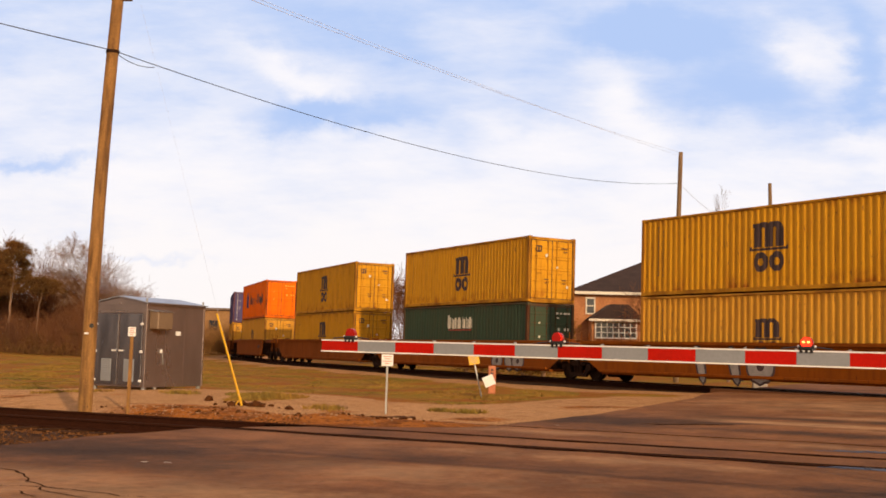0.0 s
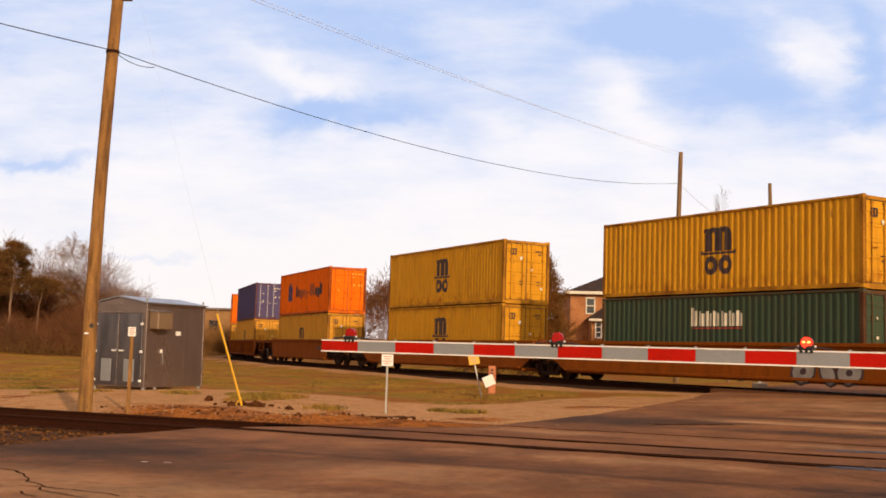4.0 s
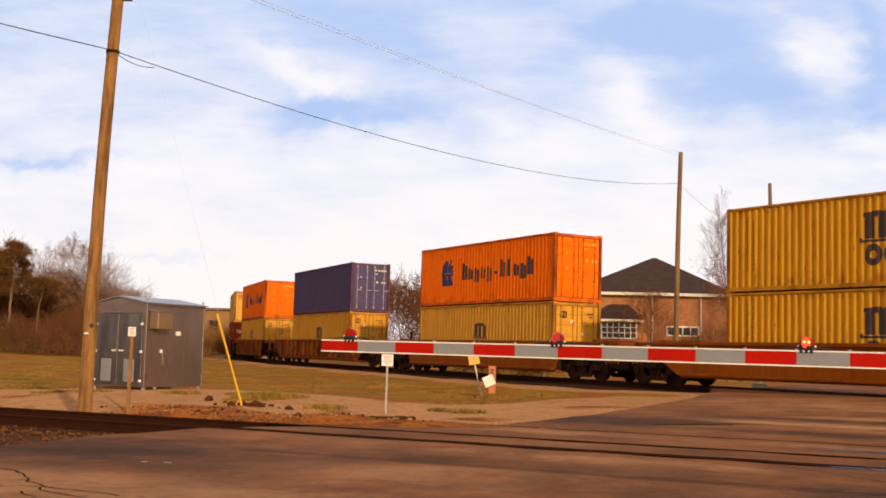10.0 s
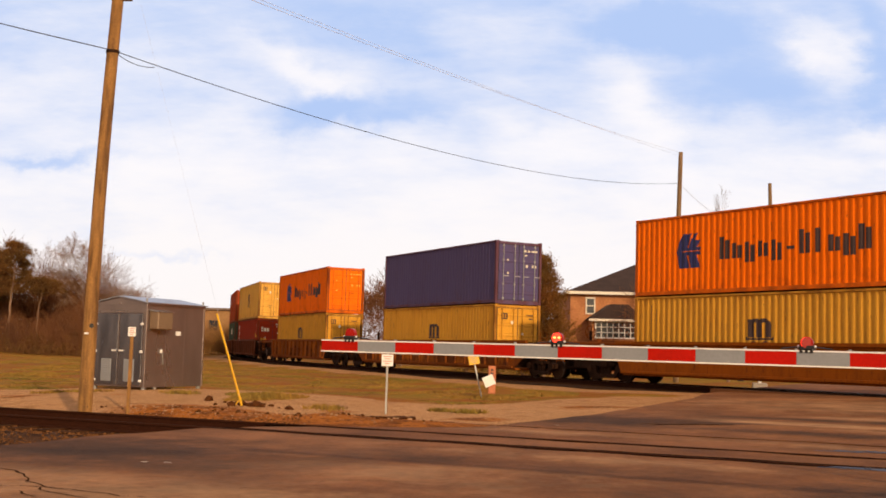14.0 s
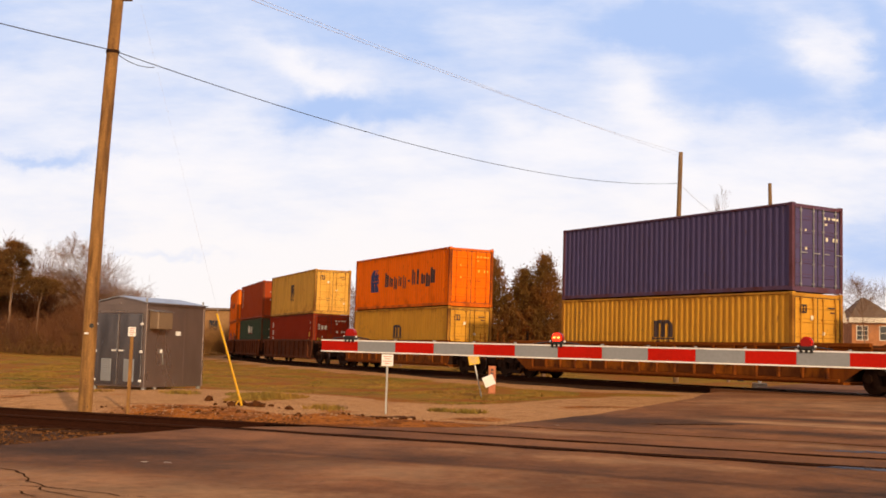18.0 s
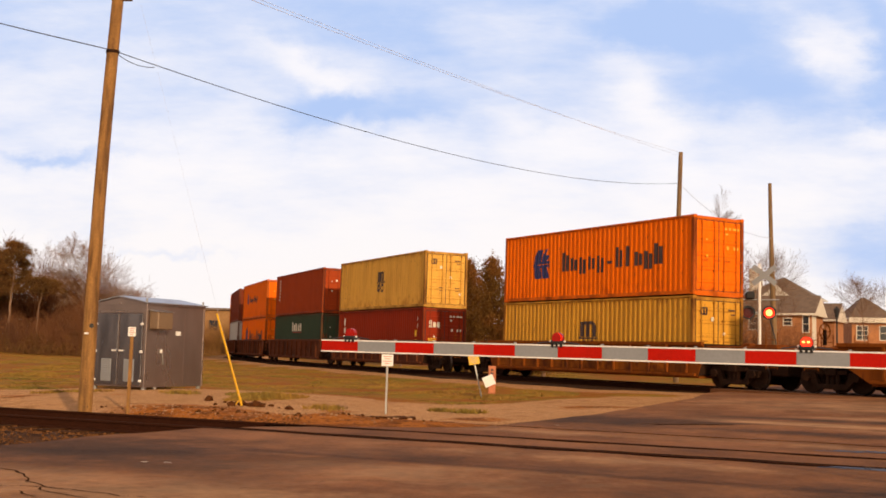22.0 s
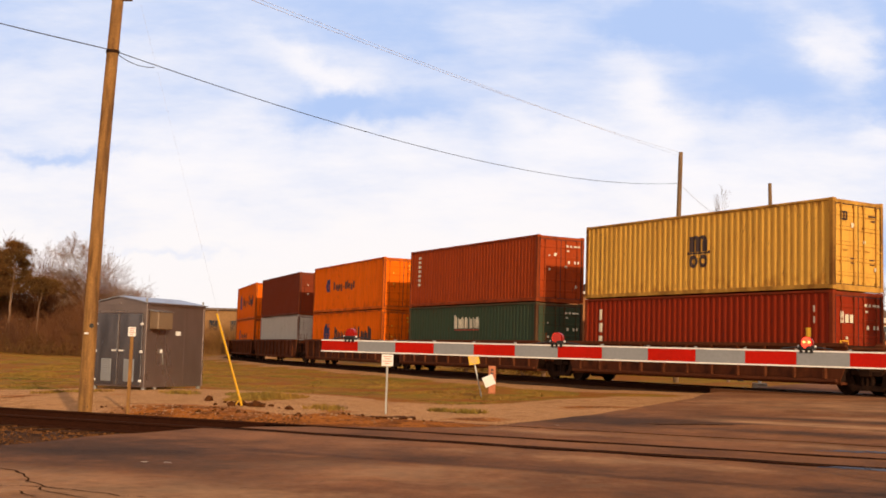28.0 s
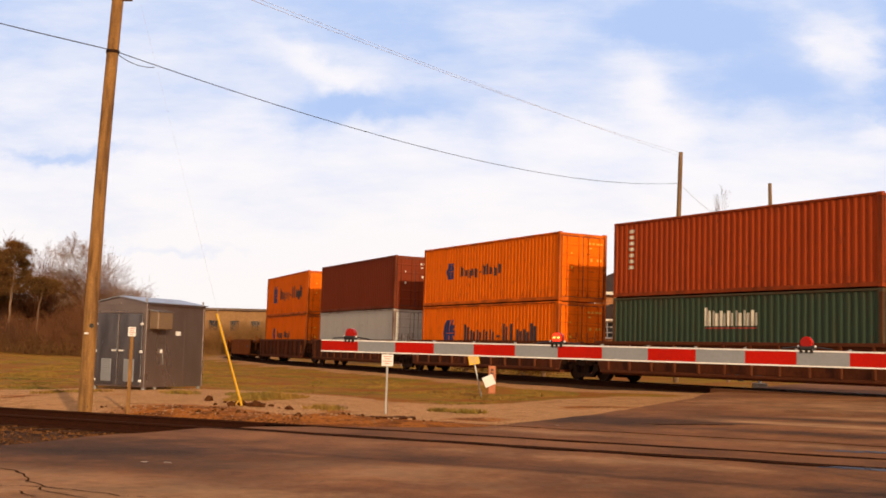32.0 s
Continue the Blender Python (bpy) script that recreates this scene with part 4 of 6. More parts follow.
# middle of each load along the track at the clip's eighth second, and what it carries
SPEED, T0 = 4.3264, 8.0
LOADS = [
    (34.487, "smooth", 19.45, "yellow", "yellow_small", 1), (14.914, "smooth", 19.45, "yellow", "green", 2), (-4.42, "smooth", 19.3, "yellow", "yellow", 0),
    (-26.416, "smooth", 21.9, "orange", "yellow_small", 0), (-48.328, "ribbed", 21.8, "plain_navy", "yellow_small", 0), (-70.046, "ribbed2", 20.8, "orange", "yellow_small", 0),
    (-90.025, "brown", 17.6, "yellow_mid", "maroon", 0), (-105.569, "brown", 15.6, "rust", "green", 3), (-121.26, "brown", 15.6, "orange_small", "orange", 0),
    (-136.978, "brown", 15.6, "plain_brown", "plain_pale", 0), (-152.19, "brown", 15.6, "orange", "orange_small", 0),
    (-170.2, "smooth", 19.5, None, None, 0), (-190.0, "smooth", 19.5, None, None, 0), (-209.6, "smooth", 19.5, None, None, 0)]
SKINS = {"yellow": (YELLOW, "yellow", "faded yellow corrugated container with brown emblem"),
         "yellow_small": (TAN, "yellow_small", "faded yellow corrugated container with small brown emblem"),
         "yellow_mid": (FADED, "yellow_mid", "faded yellow corrugated container with small brown emblem"),
         "orange": (ORANGE, "orange", "orange corrugated container with blue emblem and wording"),
         "orange_small": (ORANGE, "orange_small", "orange corrugated container with small blue emblem"),
         "green": (GREEN, "green", "dark green corrugated container with cream wording"),
         "maroon": (MAROON, "maroon", "dark red corrugated container with white upright marks"),
         "rust": (RUSTRED, "rust", "rust red corrugated container with white upright marks"),
         "plain_navy": (NAVY, "plain", "dark navy blue corrugated container without emblem"),
         "plain_brown": (BROWN, "plain", "dull brown corrugated container without emblem"),
         "plain_pale": (PALE, "plain", "pale grey corrugated container without emblem")}
MOVERS, WHEELS = [], []


def build_train():
    for s, style, length, top, bottom, tag in LOADS:
        here = ride(s)
        label = {"smooth": "yellow smooth-sided steel well car", "ribbed": "yellow well car with upright side ribs", "ribbed2": "yellow well car with upright side ribs",
                 "brown": "dark brown well car with upright side ribs"}[style] + (" carrying two stacked containers" if top else " running empty")
        half, well, rear = length / 2, 6.5, None
        if style == "brown":
            tx = (half,) if s > -150 else (half, -half)
        elif style == "smooth" and s > -20:       # three units joined over shared trucks
            well = 8.1
            tx = {34.487: (9.7,), 14.914: (9.68,), -4.42: (9.8, -9.7)}[s]
            rear = 10.9 if s == -4.42 else None
        elif style == "ribbed":
            well, tx = 8.2, (9.8, -9.8)
        elif s > -150:
            well, tx = 6.55, (7.92, -7.92)
        else:
            tx = (half, -half + 1.9)
        if s == -90.025:
            tx = (half - 1.6,)
        car, wheels = well_car("ribbed" if style == "ribbed2" else style, length, here, label, tx, tag, well, rear)
        MOVERS.append((car, s, 8.0, 0.0))
        WHEELS.extend(wheels)
        for kind, z in ((bottom, 0.35), (top, 0.35 + CH + 0.03)):
            if kind:
                mt, st, lab = SKINS[kind]
                where = ", in a well car" if z < 1 else ", stacked on another"
                c = container(kind, mt, st, here @ pose(0, 0, z), lab + where)
                MOVERS.append((c, s, 8.0, z))


build_train()
# ---------------------------------------------------------------- near pole, its cables and guy
def build_pole(base, top, r0, r1, label, wood=TIMBER):
    p = thing("utility_pole", Matrix.Translation(base), label, "utility pole", "utility poles")
    base, top = Vector(base), Vector(top)
    d = top - base
    bm = bmesh.new()
    n = 14
    rings = []
    for i in range(13):
        t = i / 12
        c = d * t + Vector((-0.05 * math.sin(math.pi * t), 0, 0))
        r = r0 + (r1 - r0) * t
        rings.append([bm.verts.new(c + Vector((r * (1 + 0.04 * noise.noise((k, i * 0.7, base.y))) * math.cos(k * math.tau / n), r * math.sin(k * math.tau / n), 0))) for k in range(n)])
    for a, b in zip(rings, rings[1:]):
        for k in range(n):
            bm.faces.new((a[k], a[(k + 1) % n], b[(k + 1) % n], b[k]))
    bm.faces.new(rings[-1])
    part("shaft", bm, wood, p)
    return p


POLE_B, POLE_T = Vector((-6.86, 22.21, -0.3)), Vector((-6.60, 22.21, 8.05))
pole = build_pole(POLE_B, POLE_T, 0.138, 0.112, "weathered brown wooden utility pole beside the track")
bm = bmesh.new()
tube(bm, (0.2, 0.0, 7.13), (0.2, 0.0, 7.19), 0.13, n=14)
tube(bm, (0.08, -0.05, 7.16), (0.36, -0.05, 7.16), 0.014)
part("cable_clamp", bm, STEEL, pole)
part("crossarm", box((0.33, -0.02, 8.27), (0.42, 0.14, 0.12), 0.015), TIMBER, pole)
bm = bmesh.new()
for x in (0.18, 0.46):
    tube(bm, (x, -0.02, 8.33), (x, -0.02, 8.5), 0.035, 0.02)
part("insulator", bm, BROWN, pole)
bm = bmesh.new()
bx(bm, (0.0, -0.145, 1.57), (0.08, 0.012, 0.035))
part("tag", bm, WHITE, pole, "small white metal tag")
bm = bmesh.new()
tube(bm, (0.075, -0.09, 1.72), (0.085, -0.12, 1.72), 0.045, n=10)
part("knot", bm, BLACK, pole, "dark knot in the wood")


def cable(name, a, b, sag, r, material, label, n=36, wob=0.0):
    a, b = Vector(a), Vector(b)
    pts = []
    for i in range(n + 1):
        t = i / n
        p = a.lerp(b, t)
        p.z -= sag * 4 * t * (1 - t)
        pts.append(p)
    prof = [(r * math.cos(k * math.tau / 5), r * math.sin(k * math.tau / 5)) for k in range(5)]
    ob = sweep(name, pts, prof, material)
    return tagged(ob, label, "cable")


P2B, P2T = Vector((11.95, 58.0, -0.3)), Vector((12.16, 58.0, 11.52))
P3B, P3T = Vector((19.42, 66.0, -0.3)), Vector((19.06, 66.0, 11.23))
build_pole(P2B, P2T, 0.15, 0.11, "tall tan wooden utility pole behind the tracks", GREYTIMBER)
build_pole(P3B, P3T, 0.19, 0.10, "thin wooden utility pole near the brick houses", GREYTIMBER)
CLAMP = Vector((-6.66, 22.12, 6.88))
cable("overhead_cable", CLAMP, (12.14, 57.9, 9.9), 0.84, 0.0095, WIRE, "thick black communication cable sagging between two poles")
cable("overhead_cable", (-14.5, 13.5, 7.3), CLAMP, 0.12, 0.011, WIRE, "thick black communication cable running to the near pole")
cable("drip_loop", CLAMP + Vector((0.02, -0.03, 0)), CLAMP + Vector((0.62, 0.95, -0.1)), 0.1, 0.008, WIRE, "slack black cable loop at the wooden pole", 12)
cable("power_line", (-5.0, 18.0, 7.35), (12.16, 57.95, 11.5), 0.2, 0.005, WIREGREY, "thin grey power line high over the track")
cable("power_line", (-5.35, 18.0, 7.55), (12.16, 57.95, 11.3), 0.12, 0.004, WIREGREY, "thin grey power line high over the track")
cable("power_line", (12.2, 58, 9.8), (19.2, 66, 8.0), 0.6, 0.012, WIREGREY, "thin grey wire between two far poles")
GUY0, GUY1 = Vector((-4.37, 25.35, -0.25)), Vector((-4.9, 24.84, 1.78))
cable("guy_wire", GUY0, (-6.25, 22.6, 7.95), 0.0, 0.0035, WIREGREY, "thin steel guy wire from the pole to its anchor", 4)
g = thing("guy_guard", Matrix.Translation(GUY0), "bright yellow plastic guard over the guy wire", "guy guard")
part("sleeve", rod((0, 0, 0.03), GUY1 - GUY0, 0.027, 0.024, 10), YELSIGN, g)
part("guard_foot", rod((-0.16, 0.02, 0.02), (-0.02, 0.0, 0.2), 0.014, 0.02, 8), YELSIGN, g)
part("anchor_eye", rod((0.02, 0.02, -0.1), (-0.02, -0.02, 0.14), 0.018, n=6), STEEL, g)

# ---------------------------------------------------------------- signal cabinet
def build_cabinet():
    base = Vector((-8.12, 31.4, -0.235))
    c = thing("signal_cabinet", Matrix.Translation(base) @ pose(0, 0, 0, 0, 0, TURN), "grey aluminium signal cabinet with double doors on short legs", "equipment cabinet")
    W, D, H = 1.86, 2.5, 2.3
    bm = bmesh.new()
    bx(bm, (-W / 2, D / 2, 0.12 + H / 2), (W, D, H), 0.012)
    part("body", bm, ALU, c)
    # seams and posts on the shell
    for x, y in ((0, 0), (-W, 0), (0, D)):
        part("corner_post", box((x, y, 0.12 + H / 2), (0.05, 0.05, H), 0.006), ALU, c)
    for y in (0.85, 1.65):
        part("seam", box((0.001, y, 0.12 + H / 2), (0.012, 0.022, H - 0.1)), ALU, c)
    pts = [(-W - 0.06, H + 0.10), (0.06, H + 0.10), (0.06, H + 0.14), (-W * 0.52, H + 0.31), (-W - 0.06, H + 0.14)]
    part("gable", prism(pts, 0.0, D), ALU, c)
    for a, b in (((0.09, H + 0.135), (-W * 0.52, H + 0.32)), ((-W - 0.09, H + 0.135), (-W * 0.52, H + 0.32))):
        part("roof_sheet", prism([a, b, (b[0], b[1] + 0.03), (a[0], a[1] + 0.03)], -0.07, D + 0.07), ALUROOF, c, "bright metal roof sheet")
    for x in (-W * 0.73, -W * 0.27):
        door = part("door", box((x, -0.02, 0.16 + 1.0), (0.80, 0.045, 1.98), 0.008), DOOR_TINT, c, "metal door coloured blue-grey for its sky reflection")
        side = -1 if x < -W / 2 else 1
        bm = bmesh.new()
        bx(bm, (x + side * -0.02, -0.05, 0.58), (0.36, 0.02, 0.62), 0.006)
        part("vent", bm, GREYWHITE, door, "pale louvred vent panel")
        sl = None
        for k in range(9):
            if sl is None:
                sl = part("vent_slat", box((0, 0, 0), (0.32, 0.012, 0.02)), GREYWHITE, door)
                o = sl
            else:
                o = new("vent_slat", sl.data)
                o.parent = door
            o.matrix_local = pose(x - side * 0.02, -0.064, 0.32 + k * 0.065, 30)
        for z in (0.3, 1.1, 1.86):
            part("hinge", box((x + side * 0.4, -0.055, z), (0.1, 0.04, 0.07), 0.01), WHITE, door)
        part("handle", box((x - side * 0.3, -0.075, 1.12), (0.15, 0.05, 0.045), 0.012), WHITE, door)
    part("lintel", box((-W / 2, -0.012, 2.2), (W - 0.1, 0.03, 0.05), 0.006), ALU, c)
    ac = part("air_unit", box((0.16, 0.42, 1.98), (0.32, 0.62, 0.5), 0.02), TANMETAL, c, "tan metal air unit on the side wall")
    part("air_hood", prism([(0.0, 2.24), (0.35, 2.2), (0.35, 2.22), (0.0, 2.27)], 0.08, 0.76), ALUROOF, ac)
    part("label_plate", box((0.012, 1.35, 1.63), (0.012, 0.2, 0.12)), WHITE, c, "white label plate")
    part("lock", box((0.03, 0.62, 1.12), (0.05, 0.09, 0.1), 0.015), WHITE, c)
    part("conduit", rod((0.03, 0.68, 1.1), (0.03, 0.72, 0.75), 0.02), GALV, c)
    for x, y in ((-0.06, 0.06), (-W + 0.06, 0.06), (-0.06, D - 0.06), (-W + 0.06, D - 0.06), (-0.06, 0.5)):
        part("leg", box((x, y, 0.03), (0.1, 0.1, 0.26), 0.01), GALV, c)
    bm = bmesh.new()
    for y in (0.02, D - 0.02):
        tube(bm, (-0.03, y, H + 0.1), (-0.03, y, H + 0.28), 0.025, n=6)
    part("lifting_eye", bm, GALV, c)


build_cabinet()


# ---------------------------------------------------------------- small signs in the verge
def sign_post(base, height, plate, lean, mat_plate, mat_post, label, bars_on=True, face=0.0, r=0.022):
    s = thing("sign_post", Matrix.Translation(base) @ pose(0, 0, 0, 0, lean, face), label, "sign")
    part("post", box((0, 0, height / 2 - 0.1), (r * 2, r * 1.2, height + 0.2), 0.004), mat_post, s)
    p = part("plate", box((0, -0.03, height - plate[1] / 2), (plate[0], 0.008, plate[1]), 0.002), mat_plate, s)
    if bars_on:
        bm = bmesh.new()
        for k, w in enumerate((0.7, 0.5, 0.72, 0.4)):
            bx(bm, (0, -0.037, height - plate[1] * (0.18 + 0.2 * k)), (plate[0] * w, 0.004, plate[1] * 0.08))
        part("text_bars", bm, GREYMARK if mat_plate is not WHITE else PINKMARK, p)
    return s


sign_post((-1.15, 24.6, -0.3), 1.28, (0.25, 0.25), 0.5, WHITE, GALV, "small white warning sign on a thin post")
sign_post((-6.38, 23.49, -0.3), 1.73, (0.16, 0.19), 0.8, WHITE, TIMBER, "small white sign on a narrow wooden post", r=0.034)
sign_post((1.34, 37.9, -0.25), 1.22, (0.36, 0.3), -13, YELSIGN, GALV, "small yellow marker sign on a leaning post", face=8)
mk = thing("cable_marker", Matrix.Translation((1.68, 37.1, -0.25)), "faded orange marker post with a crooked white plate", "marker post")
part("post", box((0, 0, 0.42), (0.24, 0.1, 0.9), 0.02), surface("faded_orange_plastic", (0.5, 0.16, 0.06), 0.6, amount=0.6), mk)
pl = part("plate", box((0, 0, 0), (0.36, 0.02, 0.34), 0.01), WHITE, mk, "crooked white plate")
pl.matrix_local = pose(-0.1, -0.08, 0.38, 0, -24, 0)
bm = bmesh.new()
for z in (0.62, 0.74):
    bx(bm, (0, -0.053, z), (0.09, 0.006, 0.07))
part("text_bars", bm, DARKMARK, mk)

# ---------------------------------------------------------------- crossing gate
ARM0, ARMD, ARMN = Vector((-1.153, 11.132, 1.126)), Vector((0.899, -0.4384, -0.004)).normalized(), 20
STEP = 0.406
LAMPS = []


def flip_lamp(parent, r, front, name="flasher"):
    """A disc that turns its lit face out and away again; front is the pose of the face."""
    axle = new(name)
    axle.parent = parent
    axle.matrix_local = front
    part("lit_face", lamp_disc(r, 0.004, 0.008), LIT, axle)
    part("dark_face", lamp_disc(r, -0.008, -0.004), DIMLENS if r > 0.08 else REDLENS, axle)
    return axle


def lamp_disc(r, y0, y1):
    bm = bmesh.new()
    tube(bm, (0, -y0, 0), (0, -y1, 0), r, n=20)
    return bm


def build_gate():
    turn = math.degrees(math.atan2(ARMD.y, ARMD.x))
    gt = thing("crossing_gate", Matrix.Translation(ARM0) @ pose(0, 0, 0, 0, 0, turn) @ pose(0, 0, 0, 0, 0.282), "lowered red and white striped crossing gate with red lamps", "crossing gate")
    for i in range(ARMN):
        h = 0.095 + 0.0013 * i
        part("stripe", box((STEP * (i + 0.5), 0, 0), (STEP - 0.001, 0.042, h), 0.003), ARMRED if i % 2 == 0 else GREYWHITE, gt)
    for z in (1, -1):
        bm = bmesh.new()
        n = ARMN * STEP
        vs = bx(bm, (n / 2, 0, 0), (n, 0.05, 0.012))
        for v in vs:
            v.co.z += z * (0.0525 + 0.00065 * (v.co.x / STEP))
        part("edge_strip", bm, WHITE, gt)
    bm = bmesh.new()
    for i in range(1, ARMN):
        bx(bm, (STEP * i, -0.012, 0.0625 + 0.00065 * i), (0.02, 0.02, 0.02))
    part("riveting", bm, GALV, gt)["kind"] = "stuff"
    for x, steady in ((0.315, True), (2.43, False), (4.545, False)):
        lamp = new("lamp")
        lamp.parent = gt
        lamp.matrix_local = pose(x, 0, 0.116 if x < 4 else 0.122)
        bm = bmesh.new()
        tube(bm, (0, 0.03, 0.004), (0, -0.02, 0.004), 0.05, 0.051, n=18)
        ball(bm, (0, 0.03, 0.004), 0.05, (1, 0.5, 1), 14)
        part("lens", bm, REDLENS, lamp)
        bm = bmesh.new()
        for k in (-0.04, 0.0, 0.04):
            bx(bm, (k, 0, -0.052), (0.022, 0.06, 0.05))
        bx(bm, (0, 0, -0.035), (0.12, 0.08, 0.035), 0.008)
        part("bracket", bm, BLACK, lamp)
        for k in (-0.066, 0.066):
            bm = bmesh.new()
            ball(bm, (k, -0.01, -0.024), 0.010, n=8)
            part("bolt", bm, WHITE, lamp)
        if steady:
            part("lit_face", lamp_disc(0.03, 0.02, 0.024), REDLENS, lamp)
        else:
            ax = flip_lamp(lamp, 0.044, pose(0, -0.03, 0.005))
            bm = bmesh.new()
            for k in (-0.022, 0.018):
                ball(bm, (k, -0.009, 0.004), 0.010, (1.2, 0.3, 0.8), 8)
            part("lit_core", bm, SPOT, ax)
            LAMPS.append((ax, 0 if x < 4 else 1))
        for k in (-1, 1):
            part("lamp_wire", rod((k * 0.07, 0, -0.03), (k * 0.2, 0.0, -0.045), 0.006, n=5), WIRE, lamp)
    # the mast and machine that hold the arm, past the road's edge
    end = ARMN * STEP
    part("machine_box", box((end + 0.25, 0.05, -0.1), (0.5, 0.45, 0.75), 0.03), GALV, gt)
    part("mast", rod((end + 0.3, 0.35, -1.5), (end + 0.3, 0.35, 2.9), 0.06, n=12), GALV, gt)
    part("counterweight", box((end + 0.9, 0, 0), (0.5, 0.08, 0.35), 0.02), STEEL, gt)
    part("base", box((end + 0.3, 0.2, -1.38), (0.6, 0.6, 0.3), 0.02), CONCRETE, gt)


build_gate()


# ---------------------------------------------------------------- far crossing signal
def build_signal():
    s = thing("crossing_signal", pose(12.29, 44.0, -0.15, 0, 0, -13), "silver crossing signal mast with crossbuck and round red lamps", "crossing signal")
    part("mast", rod((0, 0, 0), (0, 0, 4.85), 0.065, 0.06, 12), WHITE, s)
    part("base", box((0, 0, 0.1), (0.55, 0.55, 0.3), 0.03), CONCRETE, s)
    for a in (38, -38):
        b = part("crossbuck_blade", box((0, -0.09, 0), (1.1, 0.012, 0.2), 0.004), GREYWHITE, s)
        b.matrix_local = pose(0.18, 0.0 if a > 0 else -0.014, 4.4, 0, a, 0)
    part("lamp_bar", rod((-0.62, 0, 2.95), (0.62, 0, 2.95), 0.035), GALV, s)
    part("upper_bar", rod((-0.7, 0.0, 3.45), (0.75, 0.0, 3.45), 0.03), GALV, s)
    for k, x in enumerate((-0.42, 0.36)):
        lamp = new("lamp")
        lamp.parent = s
        lamp.matrix_local = pose(x, -0.1, 2.95)
        bm = bmesh.new()
        tube(bm, (0, 0.03, 0), (0, 0.05, 0), 0.27, n=24)
        part("backplate", bm, BLACK, lamp)
        bm = bmesh.new()
        tube(bm, (0, 0.05, 0), (0, 0.28, 0), 0.17, 0.1, n=16)
        part("housing", bm, BLACK, lamp)
        bm = bmesh.new()
        for i in range(11):
            a0, a1 = math.pi * (i / 10 * 1.1 - 0.05), math.pi * ((i + 1) / 10 * 1.1 - 0.05)
            q = [bm.verts.new((0.2 * math.cos(a), y, 0.2 * math.sin(a))) for a, y in ((a0, 0.03), (a1, 0.03), (a1, -0.12), (a0, -0.12))]
            bm.faces.new(q)
        part("hood", bm, BLACK, lamp)
        bm = bmesh.new()
        ball(bm, (0, 0.16, 0), 0.15, (1, 0.9, 1), 14)
        part("rear_lamp", bm, GALV, lamp)
        ax = flip_lamp(lamp, 0.2, pose(0, 0.015, 0))
        bm = bmesh.new()
        ball(bm, (0, -0.01, 0), 0.12, (1, 0.1, 1), 12)
        part("lit_core", bm, SPOT, ax)
        LAMPS.append((ax, k))
    part("bell", box((-0.35, 0.0, 3.62), (0.35, 0.25, 0.3), 0.05), BLACK, s)
    part("junction_box", box((0.05, 0.12, 1.2), (0.3, 0.2, 0.45), 0.02), GALV, s)
    bm = bmesh.new()
    for i in range(8):
        a0, a1 = i / 8 * 1.6, (i + 1) / 8 * 1.6
        tube(bm, (0.36 + 0.3 * math.sin(a0), 0.1, 2.8 - 1.0 * a0), (0.36 + 0.3 * math.sin(a1), 0.1, 2.8 - 1.0 * a1), 0.025, n=5)
    part("cable", bm, WIRE, s)


build_signal()


# ---------------------------------------------------------------- street lamps
def street_lamp(x, y, h):
    s = thing("street_lamp", pose(x, y, -0.2), "black ornamental street lamp with a lantern head", "street lamp", "street lamps")
    bm = bmesh.new()
    tube(bm, (0, 0, 0), (0, 0, h - 0.6), 0.07, 0.05, 10)
    tube(bm, (0, 0, 0), (0, 0, 0.7), 0.15, 0.09, 10)
    part("column", bm, BLACK, s)
    bm = bmesh.new()
    tube(bm, (0, 0, h - 0.6), (0, 0, h - 0.1), 0.1, 0.2, 8)
    part("lantern", bm, GLASS, s)
    bm = bmesh.new()
    tube(bm, (0, 0, h - 0.1), (0, 0, h + 0.12), 0.25, 0.03, 8)
    tube(bm, (0, 0, h - 0.66), (0, 0, h - 0.58), 0.12, 0.12, 8)
    part("cap", bm, BLACK, s)


street_lamp(15.75, 60.0, 4.85)
street_lamp(26.05, 75.0, 4.6)


# ---------------------------------------------------------------- houses
def window(parent, x, y, z, w, h, panes=(1, 2)):
    fr = bmesh.new()
    for dx in (-w / 2, w / 2):
        bx(fr, (x + dx, y - 0.03, z), (0.09, 0.1, h + 0.09))
    for dz in (-h / 2, h / 2):
        bx(fr, (x, y - 0.03, z + dz), (w, 0.1, 0.09))
    for i in range(1, panes[0]):
        bx(fr, (x - w / 2 + w * i / panes[0], y - 0.03, z), (0.06, 0.08, h))
    for i in range(1, panes[1]):
        bx(fr, (x, y - 0.03, z - h / 2 + h * i / panes[1]), (w, 0.08, 0.05))
    o = part("window", fr, WHITE if panes[0] > 3 else TRIM, parent)
    part("pane", box((x, y - 0.012, z), (w, 0.02, h)), GLASS, o)
    return o


